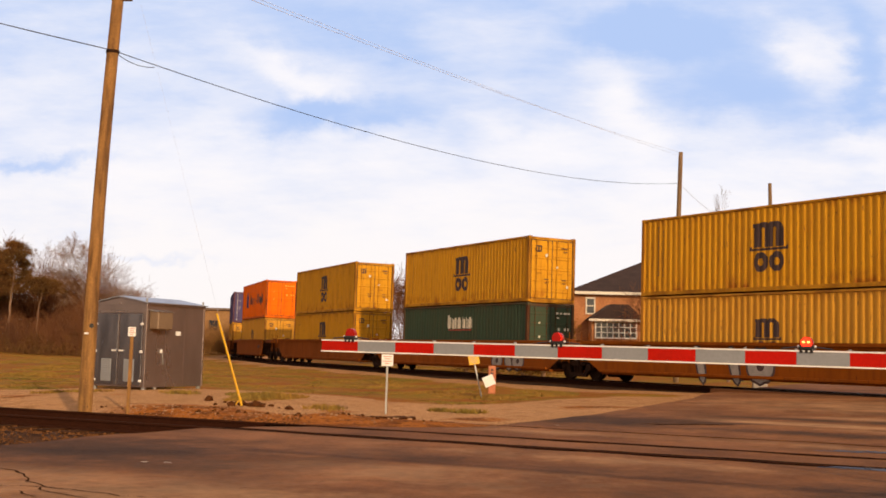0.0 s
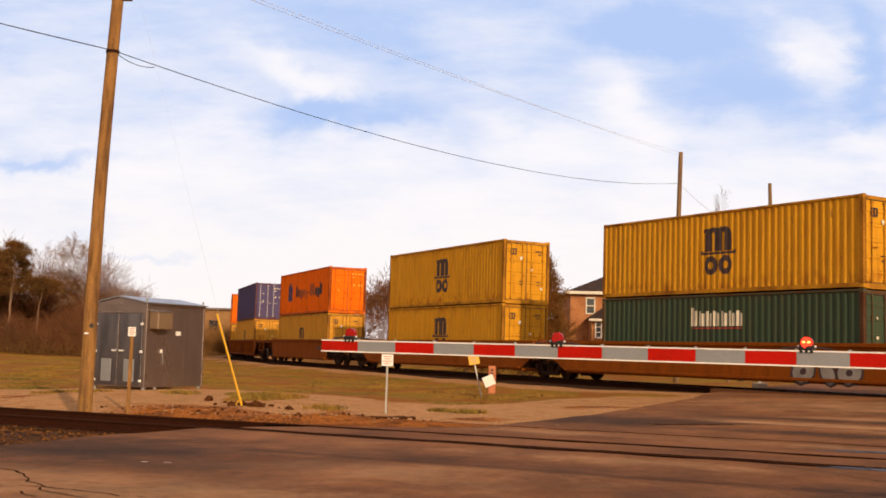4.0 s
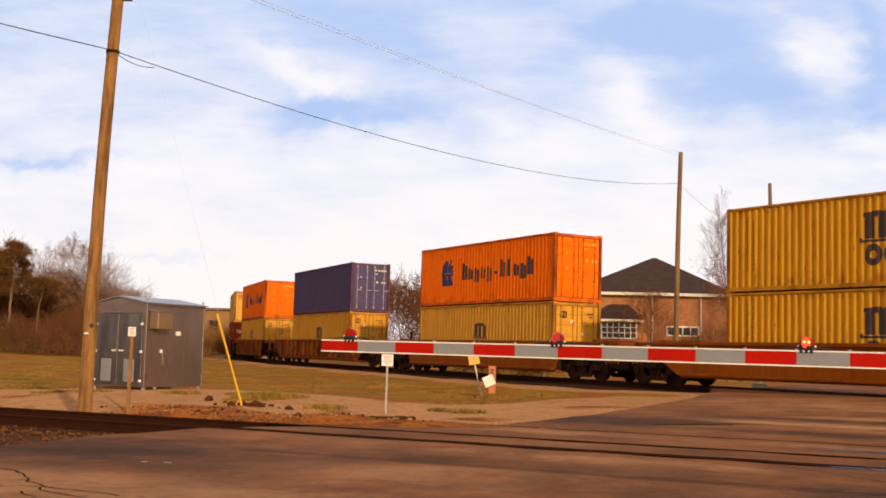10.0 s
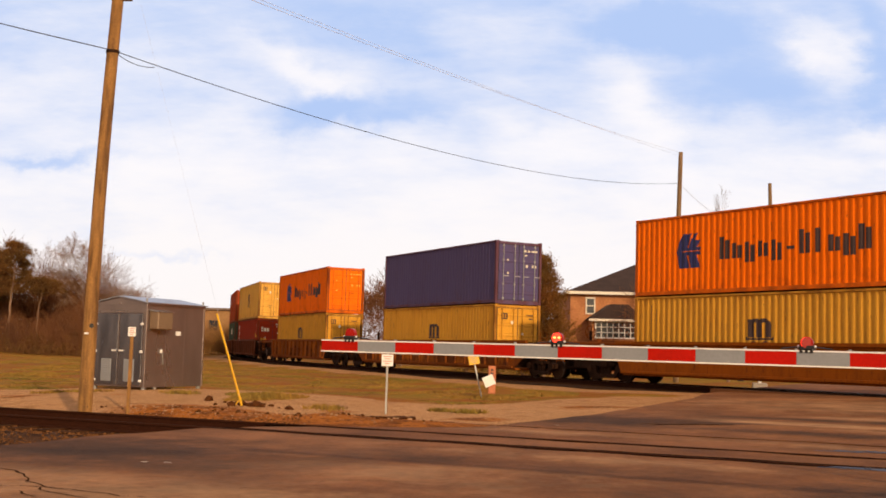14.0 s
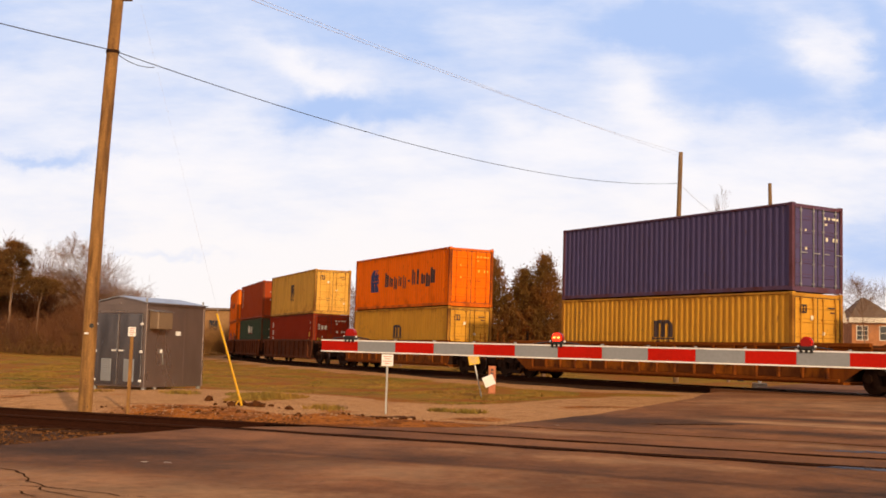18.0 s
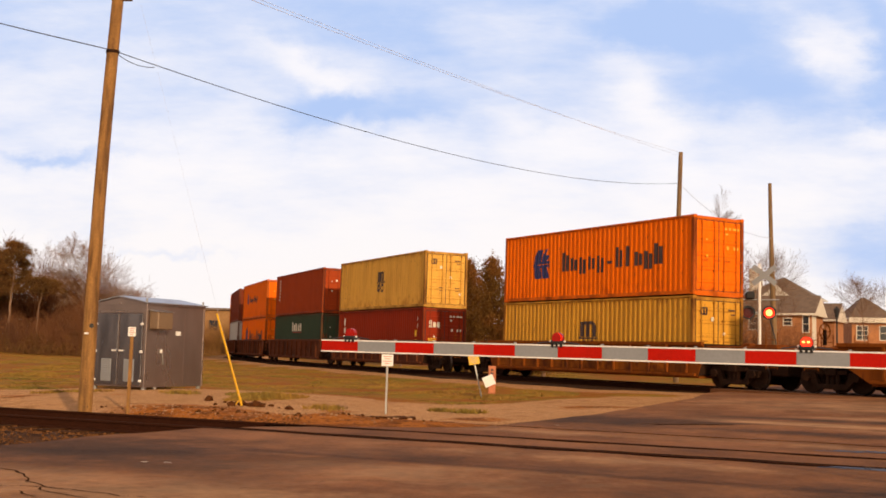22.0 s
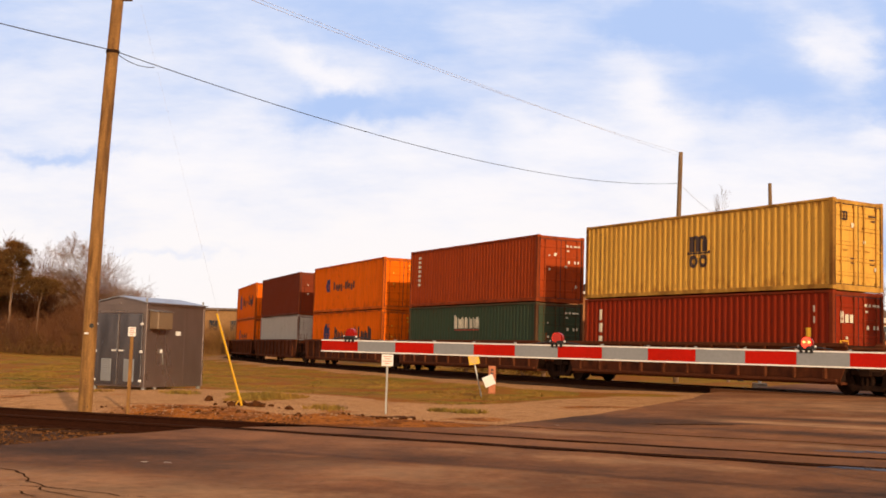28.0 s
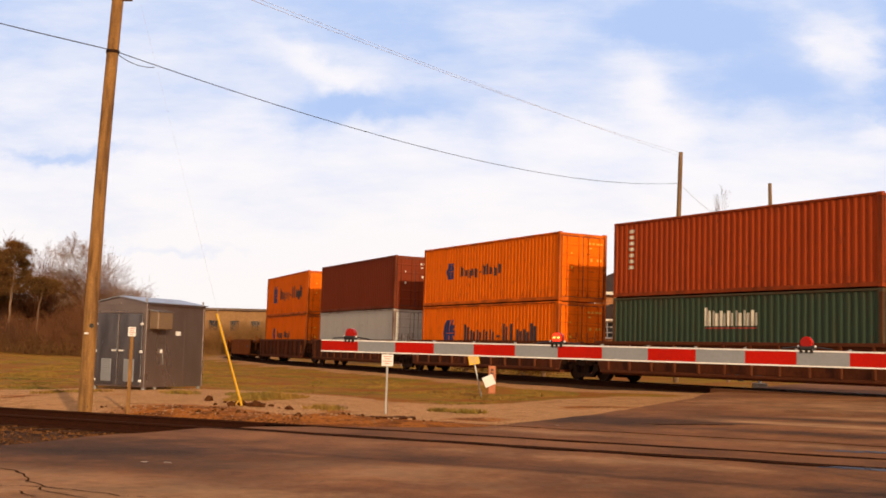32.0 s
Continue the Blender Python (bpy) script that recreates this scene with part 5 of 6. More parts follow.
def house(m, w, d, h, roof_h, kind, label, roof_mat, wall=BRICK, windows=(), ridge=0.0, over=0.35, peak=0.0):
    s = thing("house", m, label, "house", "brick houses behind the tracks")
    part("wall", box((0, d / 2, h / 2 - 0.4), (w, d, h + 0.8)), wall, s)
    x, y0, y1 = w / 2 + over, -over, d + over
    bm = bmesh.new()
    if kind == "hip":
        r = ridge / 2
        c = [bm.verts.new(p) for p in ((-x, y0, h), (x, y0, h), (x, y1, h), (-x, y1, h), (peak - r, d / 2, h + roof_h), (peak + r, d / 2, h + roof_h))]
        for f in ((0, 1, 5, 4), (2, 3, 4, 5), (1, 2, 5), (3, 0, 4), (3, 2, 1, 0)):
            bm.faces.new([c[i] for i in f])
    elif kind == "gable_x":                      # ridge along x
        c = [bm.verts.new(p) for p in ((-x, y0, h), (x, y0, h), (x, y1, h), (-x, y1, h), (-x, d / 2, h + roof_h), (x, d / 2, h + roof_h))]
        for f in ((0, 1, 5, 4), (2, 3, 4, 5), (1, 2, 5), (3, 0, 4), (3, 2, 1, 0)):
            bm.faces.new([c[i] for i in f])
    else:                                       # ridge along y
        c = [bm.verts.new(p) for p in ((-x, y0, h), (x, y0, h), (x, y1, h), (-x, y1, h), (0, y0, h + roof_h), (0, y1, h + roof_h))]
        for f in ((0, 4, 5, 3), (1, 2, 5, 4), (0, 1, 4), (2, 3, 5), (3, 2, 1, 0)):
            bm.faces.new([c[i] for i in f])
    part("roof", bm, roof_mat, s)
    if kind == "gable_x":
        for sx in (-1, 1):
            g = prism([(-d / 2 - over + 0.3, h - 0.02), (d / 2 + over - 0.3, h - 0.02), (0, h + roof_h - 0.25)], -0.03, 0.03)
            o = part("gable", g, TRIM, s, "cream boarded gable")
            o.matrix_local = pose(sx * (x + 0.035), d / 2, 0, 0, 0, 90)
    if kind == "gable_y":
        g = prism([(-x + 0.3, h - 0.02), (x - 0.3, h - 0.02), (0, h + roof_h - 0.25)], y0 - 0.06, y0 - 0.01)
        part("gable", g, TRIM, s, "cream boarded gable")
    bm = bmesh.new()
    bx(bm, (0, y0 - 0.03, h - 0.08), (2 * x, 0.12, 0.2))
    part("gutter", bm, TRIM, s)
    for sx in (-1, 1):
        part("eave_board", box((sx * x, d / 2, h - 0.08), (0.1, d + 2 * over, 0.2)), TRIM, s)
    for a in windows:
        window(s, *a)
    return s


h1 = house(pose(14.75, 80, 0.0), 11.4, 12.0, 5.38, 3.0, "hip", "two-storey red brick house with dark hip roof", SHINGLE,
           windows=[(-4.3, 0, 4.4, 0.6, 1.1), (2.2, 0, 2.75, 2.2, 0.62, (4, 1)), (-2.8, -2.0, 2.7, 2.8, 1.1, (7, 3))], ridge=0.3, peak=1.3)
for x in (0.05, 3.45):
    part("downspout", rod((x, -0.1, 0), (x, -0.1, 5.3), 0.06, n=6), TRIM, h1)
porch = prism([(-4.7, 3.4), (-0.9, 3.4), (-2.0, 4.45), (-3.2, 4.45)], -2.4, 0.0)
part("porch_roof", porch, SHINGLE, h1)
part("porch_wall", box((-2.8, -1.0, 1.3), (3.3, 1.9, 4.2)), BRICK, h1)
part("porch_gutter", box((-2.8, -2.43, 3.36), (3.8, 0.1, 0.16)), TRIM, h1)
h2 = house(pose(31.8, 110, 0.0, 0, 0, -27), 7.6, 7.0, 5.3, 1.9, "gable_x", "red brick house with brown shingle roof and cream gable", SHINGLE2,
           windows=[(1.6, 0, 4.5, 0.8, 0.7), (3.3, 0, 4.3, 0.6, 1.6), (-1.6, 0, 4.3, 0.9, 1.2)])
part("corner_boards", box((3.86, 1.2, 3.6), (0.1, 2.0, 3.2)), TRIM, h2)
h2b = house(pose(36.5, 124, 0.0, 0, 0, -27), 7.5, 8.0, 7.6, 2.4, "hip", "tall brick house with steep brown hip roof", SHINGLE2, windows=[(0, 0, 6.6, 1.2, 1.3)], ridge=0.4)
dormer = prism([(-1.6, 7.6), (1.6, 7.6), (0, 9.0)], -0.55, -0.45)
part("dormer", dormer, TRIM, h2b, "cream boarded dormer gable")
part("cupola", box((-2.6, 2.0, 9.2), (1.3, 1.3, 3.4), 0.03), TRIM, h2b, "cream boarded turret")
h3 = house(pose(40.2, 122, 0.0, 0, 0, -27), 3.6, 7.0, 5.2, 1.9, "gable_x", "small brick house with brown shingle roof and cream gable", SHINGLE2, windows=[(0.3, 0, 4.3, 0.7, 0.9)])
h4 = house(pose(51.5, 136, 0.0, 0, 0, -8), 4.8, 9.0, 6.0, 2.6, "hip", "brick house with wide brown hip roof", SHINGLE2,
           windows=[(-1.2, 0, 4.2, 1.3, 1.7, (2, 3)), (1.3, 0, 4.2, 1.0, 1.7)], ridge=0.6)
part("side_wing", box((5.0, 4.0, 2.4), (5.2, 7.0, 5.6)), BRICK, h4)
window(h4, 4.2, 0.5, 3.9, 1.2, 1.5, (2, 3))
part("cornice", box((0, -0.3, 5.6), (5.6, 0.5, 0.4), 0.02), TRIM, h4)
# ---------------------------------------------------------------- long low building and woods behind the field
wh = thing("warehouse", pose(-33.5, 168, 0.3, 0, 0, 4), "long low buff brick building with flat roof", "building")
part("wall", box((0, 6, 2.6), (30, 12, 6.4)), BUFF, wh)
part("roof", box((0, 6, 6.0), (30.6, 12.6, 0.35), 0.03), SHINGLE2, wh)
for i in range(9):
    part("window", box((-12.5 + 3.1 * i, -0.04, 3.6), (1.3, 0.1, 1.5), 0.02), GLASS, wh)


def translucent(m, share):
    """Thin leaves let part of the light through."""
    n, l = m.node_tree.nodes, m.node_tree.links
    b = n["Principled BSDF"]
    tr, mix = n.new("ShaderNodeBsdfTranslucent"), n.new("ShaderNodeMixShader")
    l.new(b.inputs["Base Color"].links[0].from_socket, tr.inputs[0])
    mix.inputs[0].default_value = share
    l.new(b.outputs[0], mix.inputs[1])
    l.new(tr.outputs[0], mix.inputs[2])
    l.new(mix.outputs[0], n["Material Output"].inputs[0])


for leafy in (CEDAR, PINE, REDLEAF):
    translucent(leafy, 0.45)


def limb(verts, faces, a, b, r1, r2, n=4):
    d = (b - a).normalized()
    s = d.orthogonal().normalized()
    t = d.cross(s)
    k0 = len(verts)
    for p, r in ((a, r1), (b, r2)):
        for k in range(n):
            w = k * math.tau / n
            verts.append(tuple(p + (s * math.cos(w) + t * math.sin(w)) * r))
    for k in range(n):
        faces.append((k0 + k, k0 + (k + 1) % n, k0 + n + (k + 1) % n, k0 + n + k))


def bough(v, f, rng, p, d, length, r, level, lift, min_r, tips=None, fork=0.75):
    """A limb that bends upward, thins to its end and sends out side limbs by turns."""
    d = d.normalized()
    n = 5 if level > 1 else 4
    side = rng.uniform(0, math.tau)
    for i in range(n):
        d = (d + Vector((rng.gauss(0, 0.09), rng.gauss(0, 0.09), lift + rng.gauss(0, 0.05)))).normalized()
        q = p + d * (length / n)
        r2 = max(min_r, r * 0.78)
        limb(v, f, p, q, r, r2, 5 if r > 0.05 else 3)
        p, r = q, r2
        if level > 0 and (i > 0 or level < 3):
            for k in range(2 if level < 3 else 1):
                side += 2.4 + rng.gauss(0, 0.4)
                s = d.orthogonal().normalized()
                w = s * math.cos(side) + d.cross(s) * math.sin(side)
                nd = d * rng.uniform(0.75, 1.1) + w * fork
                bough(v, f, rng, p, nd, length * rng.uniform(0.42, 0.62) * (1.1 - 0.1 * i), max(min_r, r * 0.55), level - 1, lift, min_r, tips, fork)
    if tips is not None:
        tips.append(p)


def bare_tree(x, y, h, seed, label, width=0.5, clear=0.22, level=2, min_r=0.006, mat_twig=BARK, thick=0.014, leaves=None, oval=True, boughs=16, fork=0.75, steep=(0.75, 1.25), lift=0.06, straight=1.0):
    """A winter tree: a trunk that runs on to the top, and rising boughs whose reach gives the crown its outline."""
    rng = random.Random(seed)
    t = thing("bare_tree", pose(x, y, ground_z(x, y) - 0.1), label, "tree", "bare trees")
    v, f, tv, tf, tips = [], [], [], [], []
    p, d, r = Vector((0, 0, 0)), Vector((rng.gauss(0, 0.03), rng.gauss(0, 0.03), 1)), h * thick
    n = boughs + 3
    a = rng.uniform(0, math.tau)
    for i in range(n):
        q = p + d.normalized() * (h * 0.86 / n)
        limb(tv, tf, p, q, r, r * (1 - 0.9 / n), 8)
        p, r = q, r * (1 - 1.6 / n)
        d += Vector((rng.gauss(0, 0.035), rng.gauss(0, 0.035), 0)) * straight
        k = i / (n - 1)
        if k < clear:
            continue
        q = (k - clear) / (1 - clear)
        form = (0.35 + 0.65 * math.sin(math.pi * min(1, q * 0.8 + 0.24))) if oval else 1 - 0.65 * q
        for _ in range(2 if k > clear + 0.12 else 1):
            a += 2.4 + rng.gauss(0, 0.3)
            nd = Vector((math.cos(a), math.sin(a), rng.uniform(*steep)))
            bough(v, f, rng, p, nd, h * width * 0.72 * form * rng.uniform(0.75, 1.15), r * 0.5, level, lift, min_r, tips, fork)
    bough(v, f, rng, p, d, h * 0.14, r, level, 0.02, min_r, tips, fork)
    raw("trunk", tv, tf, BARK, t)
    raw("crown", v, f, mat_twig, t)
    if leaves:
        lv, lf = [], []
        for q in tips:
            if rng.random() < leaves[1] * smooth01(leaves[2], leaves[2] - 1.6, q.z):
                for k in range(5):
                    leaf(lv, lf, rng, q + Vector((rng.gauss(0, 0.16), rng.gauss(0, 0.16), rng.gauss(0, 0.18))), 0.06)
        raw("foliage", lv, lf, leaves[0], t, "clinging russet leaves")
    return t


def leaf(v, f, rng, p, s):
    a = Vector((rng.gauss(0, 1), rng.gauss(0, 1), rng.gauss(0, 1))).normalized()
    b = a.orthogonal().normalized()
    k = len(v)
    v.extend((tuple(p - a * s), tuple(p + b * s * 0.55), tuple(p + a * s), tuple(p - b * s * 0.55)))
    f.append((k, k + 1, k + 2, k + 3))


def conifer(x, y, h, w, seed, label, mat, name="cedar_tree", boughs=190, size=0.062):
    """A cedar: rising sprays of fine foliage round a trunk, longer below, with a ragged pointed outline."""
    rng = random.Random(seed)
    t = thing(name, pose(x, y, ground_z(x, y) - 0.1), label, "tree")
    tv, tf = [], []
    limb(tv, tf, Vector((0, 0, 0)), Vector((0, 0, h * 0.95)), h * 0.018, 0.015, 8)
    v, f = [], []
    for b in range(boughs):
        q = (b + rng.random()) / boughs
        a = b * 2.4 + rng.gauss(0, 0.3)
        z = h * (0.03 + 0.9 * q)
        reach = w / 2 * (min(1, 0.6 + 2.2 * q) * (1 - q) ** 0.95) * rng.uniform(0.65, 1.2) + 0.1
        d = Vector((math.cos(a), math.sin(a), rng.uniform(0.35, 0.75) + 0.5 * q))
        p = Vector((0, 0, z))
        e = p + d * reach
        limb(tv, tf, p, e, 0.022, 0.005, 4)
        n = int(44 + 125 * reach)
        for i in range(n):
            k = (i + rng.random()) / n
            c = p + d * reach * (0.25 + 0.8 * k)
            fat = 0.20 * (1.15 - k) + 0.06
            c += Vector((rng.gauss(0, fat), rng.gauss(0, fat), rng.gauss(0, fat * 0.8)))
            g = (d.normalized() * 0.7 + Vector((rng.gauss(0, 0.5), rng.gauss(0, 0.5), 0.55 + rng.gauss(0, 0.4)))).normalized()
            spray(v, f, rng, c, g, size * rng.uniform(0.7, 1.5), 0.34)
    raw("trunk", tv, tf, BARK, t)
    raw("crown", v, f, mat, t)
    return t


def spray(v, f, rng, p, g, s, fat):
    """One pointed tuft along g."""
    b = g.orthogonal().normalized()
    b = b * math.cos(rng.uniform(0, 3)) + g.cross(b) * math.sin(rng.uniform(0, 3))
    k = len(v)
    v.extend((tuple(p - g * s * 0.6), tuple(p + b * s * fat), tuple(p + g * s * 1.2), tuple(p - b * s * fat)))
    f.append((k, k + 1, k + 2, k + 3))


bare_tree(15.62, 62, 10.3, 3, "tall bare tree with russet leaves on its lower boughs", 0.34, 0.22, 2, 0.004, BARK, 0.010, (REDLEAF, 0.95, 7.0), fork=0.5, steep=(1.3, 2.0), lift=0.05, boughs=13, straight=0.3)
bare_tree(18.6, 70, 6.4, 8, "bare tree before the brick houses", 0.5, 0.25, 2, 0.006, boughs=11)
bare_tree(21.8, 74, 8.3, 9, "bare tree before the brick houses", 0.55, 0.25, 2, 0.005, boughs=10)
bare_tree(13.2, 73, 5.4, 14, "small russet bare tree beside the brick house", 0.6, 0.2, 2, 0.006, TWIG, 0.014, (REDLEAF, 0.5, 4.6), boughs=11)
bare_tree(42.5, 114, 8.6, 12, "bare tree beside the brick houses", 0.6, 0.25, 2, 0.007, boughs=11)
conifer(5.6, 62, 7.1, 4.1, 5, "dense dark green cedar tree with browned tips", CEDAR)
conifer(4.5, 62.5, 6.3, 4.0, 6, "dense dark green cedar tree with browned tips", CEDAR)
conifer(2.75, 62.8, 6.9, 4.1, 7, "dense dark green cedar tree with browned tips", CEDAR)
conifer(1.4, 62.2, 6.6, 4.0, 15, "dense dark green cedar tree with browned tips", CEDAR)
for x, y, h, sd in ((-3.2, 92, 6.5, 21), (-1.2, 98, 5.9, 22), (-7.5, 108, 6.4, 23), (0.8, 95, 5.6, 24)):
    bare_tree(x, y, h, sd, "bushy bare tree with purplish-brown twigs", 0.85, 0.1, 2, 0.013, TWIG, boughs=15, fork=0.85)
bare_tree(-36.9, 118, 12.2, 35, "large bare tree with fine pale branches", 0.5, 0.2, 3, 0.006, PALEBARK, 0.013, fork=0.85, steep=(0.55, 1.2), boughs=12)
bare_tree(-33.4, 122, 7.4, 33, "bare tree with fine pale branches", 0.6, 0.15, 2, 0.007, PALEBARK, 0.013, fork=0.85, boughs=14)
bare_tree(-40.6, 121, 9.0, 34, "bare tree with rusty brown branches", 0.6, 0.15, 2, 0.008, TWIG, 0.013, fork=0.85, boughs=14)


def pine(x, y, h, seed, clear=0.5):
    """A pine with a long bare trunk and separate pads of needles at the ends of its limbs."""
    rng = random.Random(seed)
    t = thing("pine_tree", pose(x, y, ground_z(x, y) - 0.1), "tall pine tree with bare trunk and dark ragged crown", "tree", "pine trees")
    tv, tf, v, f = [], [], [], []
    p = Vector((0, 0, 0))
    n = 14
    a = rng.uniform(0, math.tau)
    for i in range(n):
        q = p + Vector((rng.gauss(0, 0.07), rng.gauss(0, 0.07), h * 0.93 / n))
        limb(tv, tf, p, q, h * 0.015 * (1 - i * 0.06), h * 0.015 * (1 - (i + 1) * 0.06), 8)
        p = q
        k = (i + 1) / n
        if k < clear:
            continue
        full = math.sin(math.pi * (0.25 + 0.7 * (k - clear) / (1 - clear))) ** 0.7
        for _ in range(3):
            a += 2.2 + rng.gauss(0, 0.5)
            ln = h * 0.19 * rng.uniform(0.45, 1.15) * full
            e = p + Vector((math.cos(a) * ln, math.sin(a) * ln, ln * rng.uniform(0.1, 0.55)))
            limb(tv, tf, p, e, 0.045, 0.012, 4)
            for at, fat in ((1.0, 0.66), (0.72, 0.5), (0.45, 0.34)):
                c = p.lerp(e, at) + Vector((rng.gauss(0, 0.12), rng.gauss(0, 0.12), 0.12))
                fat *= rng.uniform(0.7, 1.25)
                for w in range(int(620 * fat)):
                    o = Vector((rng.gauss(0, 0.55), rng.gauss(0, 0.55), rng.gauss(0, 0.34))) * fat
                    g = (o + Vector((0, 0, 0.5 * fat))).normalized()
                    spray(v, f, rng, c + o, g, rng.uniform(0.07, 0.15), 0.3)
    raw("trunk", tv, tf, BARK, t)
    raw("crown", v, f, PINE, t)


for x, y, h, sd, cl in ((-42.9, 113, 11.3, 1, 0.55), (-45.4, 115, 10.4, 2, 0.45), (-48.8, 119, 11.0, 3, 0.5), (-39.9, 113, 7.6, 5, 0.82)):
    pine(x, y, h, sd, cl)


def thicket(name, spots, label, mat, seed, h=(2.0, 4.5), rr=0.02, litter=40):
    """Brush: many thin forking stems of uneven height, and dead leaves in it."""
    rng = random.Random(seed)
    v, f = [], []
    for (x0, y0), (x1, y1), n in spots:
        for i in range(n):
            t = rng.random()
            x, y = x0 + (x1 - x0) * t + rng.gauss(0, 1.5), y0 + (y1 - y0) * t + rng.gauss(0, 2.5)
            hh = (h[0] + (h[1] - h[0]) * rng.random() ** 1.6) * (1 + 0.45 * noise.noise((x * 0.16, y * 0.16, seed)))
            p = Vector((x, y, ground_z(x, y) - 0.1))
            d = Vector((rng.gauss(0, 0.18), rng.gauss(0, 0.18), 1)).normalized()
            bough(v, f, rng, p, d, hh, rr * 1.4, 2, 0.03, rr * 0.4, None, 0.6)
            for k in range(litter):
                q = p + d * hh * rng.uniform(0.02, 0.8) + Vector((rng.gauss(0, 0.55), rng.gauss(0, 0.55), rng.gauss(0, 0.3)))
                leaf(v, f, rng, q, rng.uniform(0.03, 0.09))
    return tagged(raw(name, v, f, mat), label, "brush", kind="stuff")


thicket("brush", [((-56, 108), (-26, 114), 420)], "dense brown winter brush along the field", TWIG, 41, h=(1.0, 3.6))
thicket("brush", [((-62, 120), (-36, 125), 560)], "tall brown winter thicket along the field", TWIG, 42, h=(3.6, 8.2), rr=0.026, litter=70)
thicket("evergreen_brush", [((-47, 107), (-30, 109), 60)], "low dark green bushes at the edge of the field", PINE, 49, h=(0.6, 2.0), litter=160)
thicket("brush", [((-38, 150), (-22, 156), 240)], "sunlit tawny brush before the low building", OLDGOLD, 43, h=(1.6, 3.8), rr=0.03)
thicket("brush", [((-12, 130), (30, 150), 300)], "brown winter brush behind the train", TWIG, 44, h=(1.2, 2.8), rr=0.03)
thicket("brush", [((25, 70), (40, 82), 60)], "low brown shrubs before the houses", TWIG, 45, h=(0.6, 1.3), rr=0.015)
thicket("brush", [((17.6, 74), (22.6, 77), 80)], "brown winter brush between the brick houses", TWIG, 47, h=(1.6, 3.3), rr=0.016)
thicket("far_woods", [((-240, 300), (240, 300), 380)], "distant brown winter woods", BARK, 46, h=(1.5, 3.4), rr=0.08)


# ---------------------------------------------------------------- cracks, joints and marks on the road
TAR = surface("tar_filled_crack", (0.055, 0.023, 0.009), 0.95, vary=0.3, bump=0.3, spec=0.02)


def strip(name, pts, width, material, label, wob=0.05, seed=1, lift=0.004):
    rng = random.Random(seed)
    line = []
    for (u0, v0), (u1, v1) in zip(pts, pts[1:]):
        n = max(2, int(math.hypot(u1 - u0, v1 - v0) / 0.12))
        for i in range(n):
            t = i / n
            line.append((u0 + (u1 - u0) * t, v0 + (v1 - v0) * t))
    line.append(pts[-1])
    verts, faces = [], []
    for i, (u, v) in enumerate(line):
        w = width * rng.uniform(0.45, 1.3)
        a, b = rng.gauss(0, wob), rng.gauss(0, wob)
        for k in (-0.5, 0.5):
            verts.append(tuple(uv(u + a + (0.3 * w if k > 0 else -0.3 * w), v + b + k * w, road_z(v) + 0.012 * noise.noise((u * 0.8, v * 0.8, 2)) + lift)))
    for i in range(len(line) - 1):
        faces.append((2 * i, 2 * i + 2, 2 * i + 3, 2 * i + 1))
    return tagged(raw(name, verts, faces, material), kind="structure")


strip("crack", [(-9.6, 8.6), (-9.13, 8.53), (-8.58, 8.3), (-8.06, 7.88), (-7.66, 7.66), (-7.15, 7.62), (-6.68, 7.55), (-6.3, 7.7)], 0.022, TAR, "", 0.02, 1)
strip("crack", [(-8.4, 7.55), (-8.0, 7.5), (-7.72, 7.64)], 0.02, TAR, "", 0.025, 2)
strip("crack", [(-7.63, 7.32), (-7.47, 7.24), (-7.22, 7.11)], 0.02, TAR, "", 0.02, 4)
strip("crack", [(-7.66, 7.66), (-7.45, 7.45), (-7.2, 7.35), (-6.8, 7.3)], 0.018, TAR, "", 0.02, 5)
strip("crack", [(-6.3, 8.1), (-6.16, 8.65), (-6.06, 9.05), (-5.78, 9.6), (-5.3, 9.9)], 0.022, TAR, "", 0.02, 3)


# flat near-black strips laid on the road along the pothole
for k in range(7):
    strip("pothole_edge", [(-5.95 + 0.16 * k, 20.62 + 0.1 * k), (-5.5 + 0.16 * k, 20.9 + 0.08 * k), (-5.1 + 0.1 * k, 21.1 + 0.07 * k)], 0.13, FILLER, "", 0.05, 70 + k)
for seed, pts in ((11, [(-2.3, 16.75), (-1.2, 16.95)]), (12, [(-1.95, 14.28), (-1.0, 14.2)])):
    for k in range(5):
        strip("paint_mark", [(u + 0.05 * k, v + 0.07 * k) for u, v in pts], 0.08, BLUEPAINT, "", 0.03, seed + 7 * k, 0.005)
for k, (u, v) in enumerate(((-8.43, 9.82), (-8.2, 9.9), (-7.12, 19.08))):
    strip("paint_mark", [(u, v), (u + 0.11, v + 0.01)], 0.035, CREAM, "", 0.01, 30 + k, 0.005)

# rubble, clods and a broken slab in the verge
STONE = surface("pale_rubble", (0.36, 0.2, 0.09), 0.95, 0, (0.2, 0.1, 0.04), 6, 30, 0.8, 0.3, 0.6)
CLOD = surface("dark_clods", (0.085, 0.03, 0.009), 0.95, 0, (0.045, 0.016, 0.006), 6, 30, 0.8, 0.3, 0.6, spec=0.05)


def stone(rng, r):
    bm = bmesh.new()
    bmesh.ops.create_icosphere(bm, subdivisions=1, radius=r)
    for v in bm.verts:
        v.co *= 1 + rng.uniform(-0.3, 0.25)
        v.co.z *= 0.65
    return bm


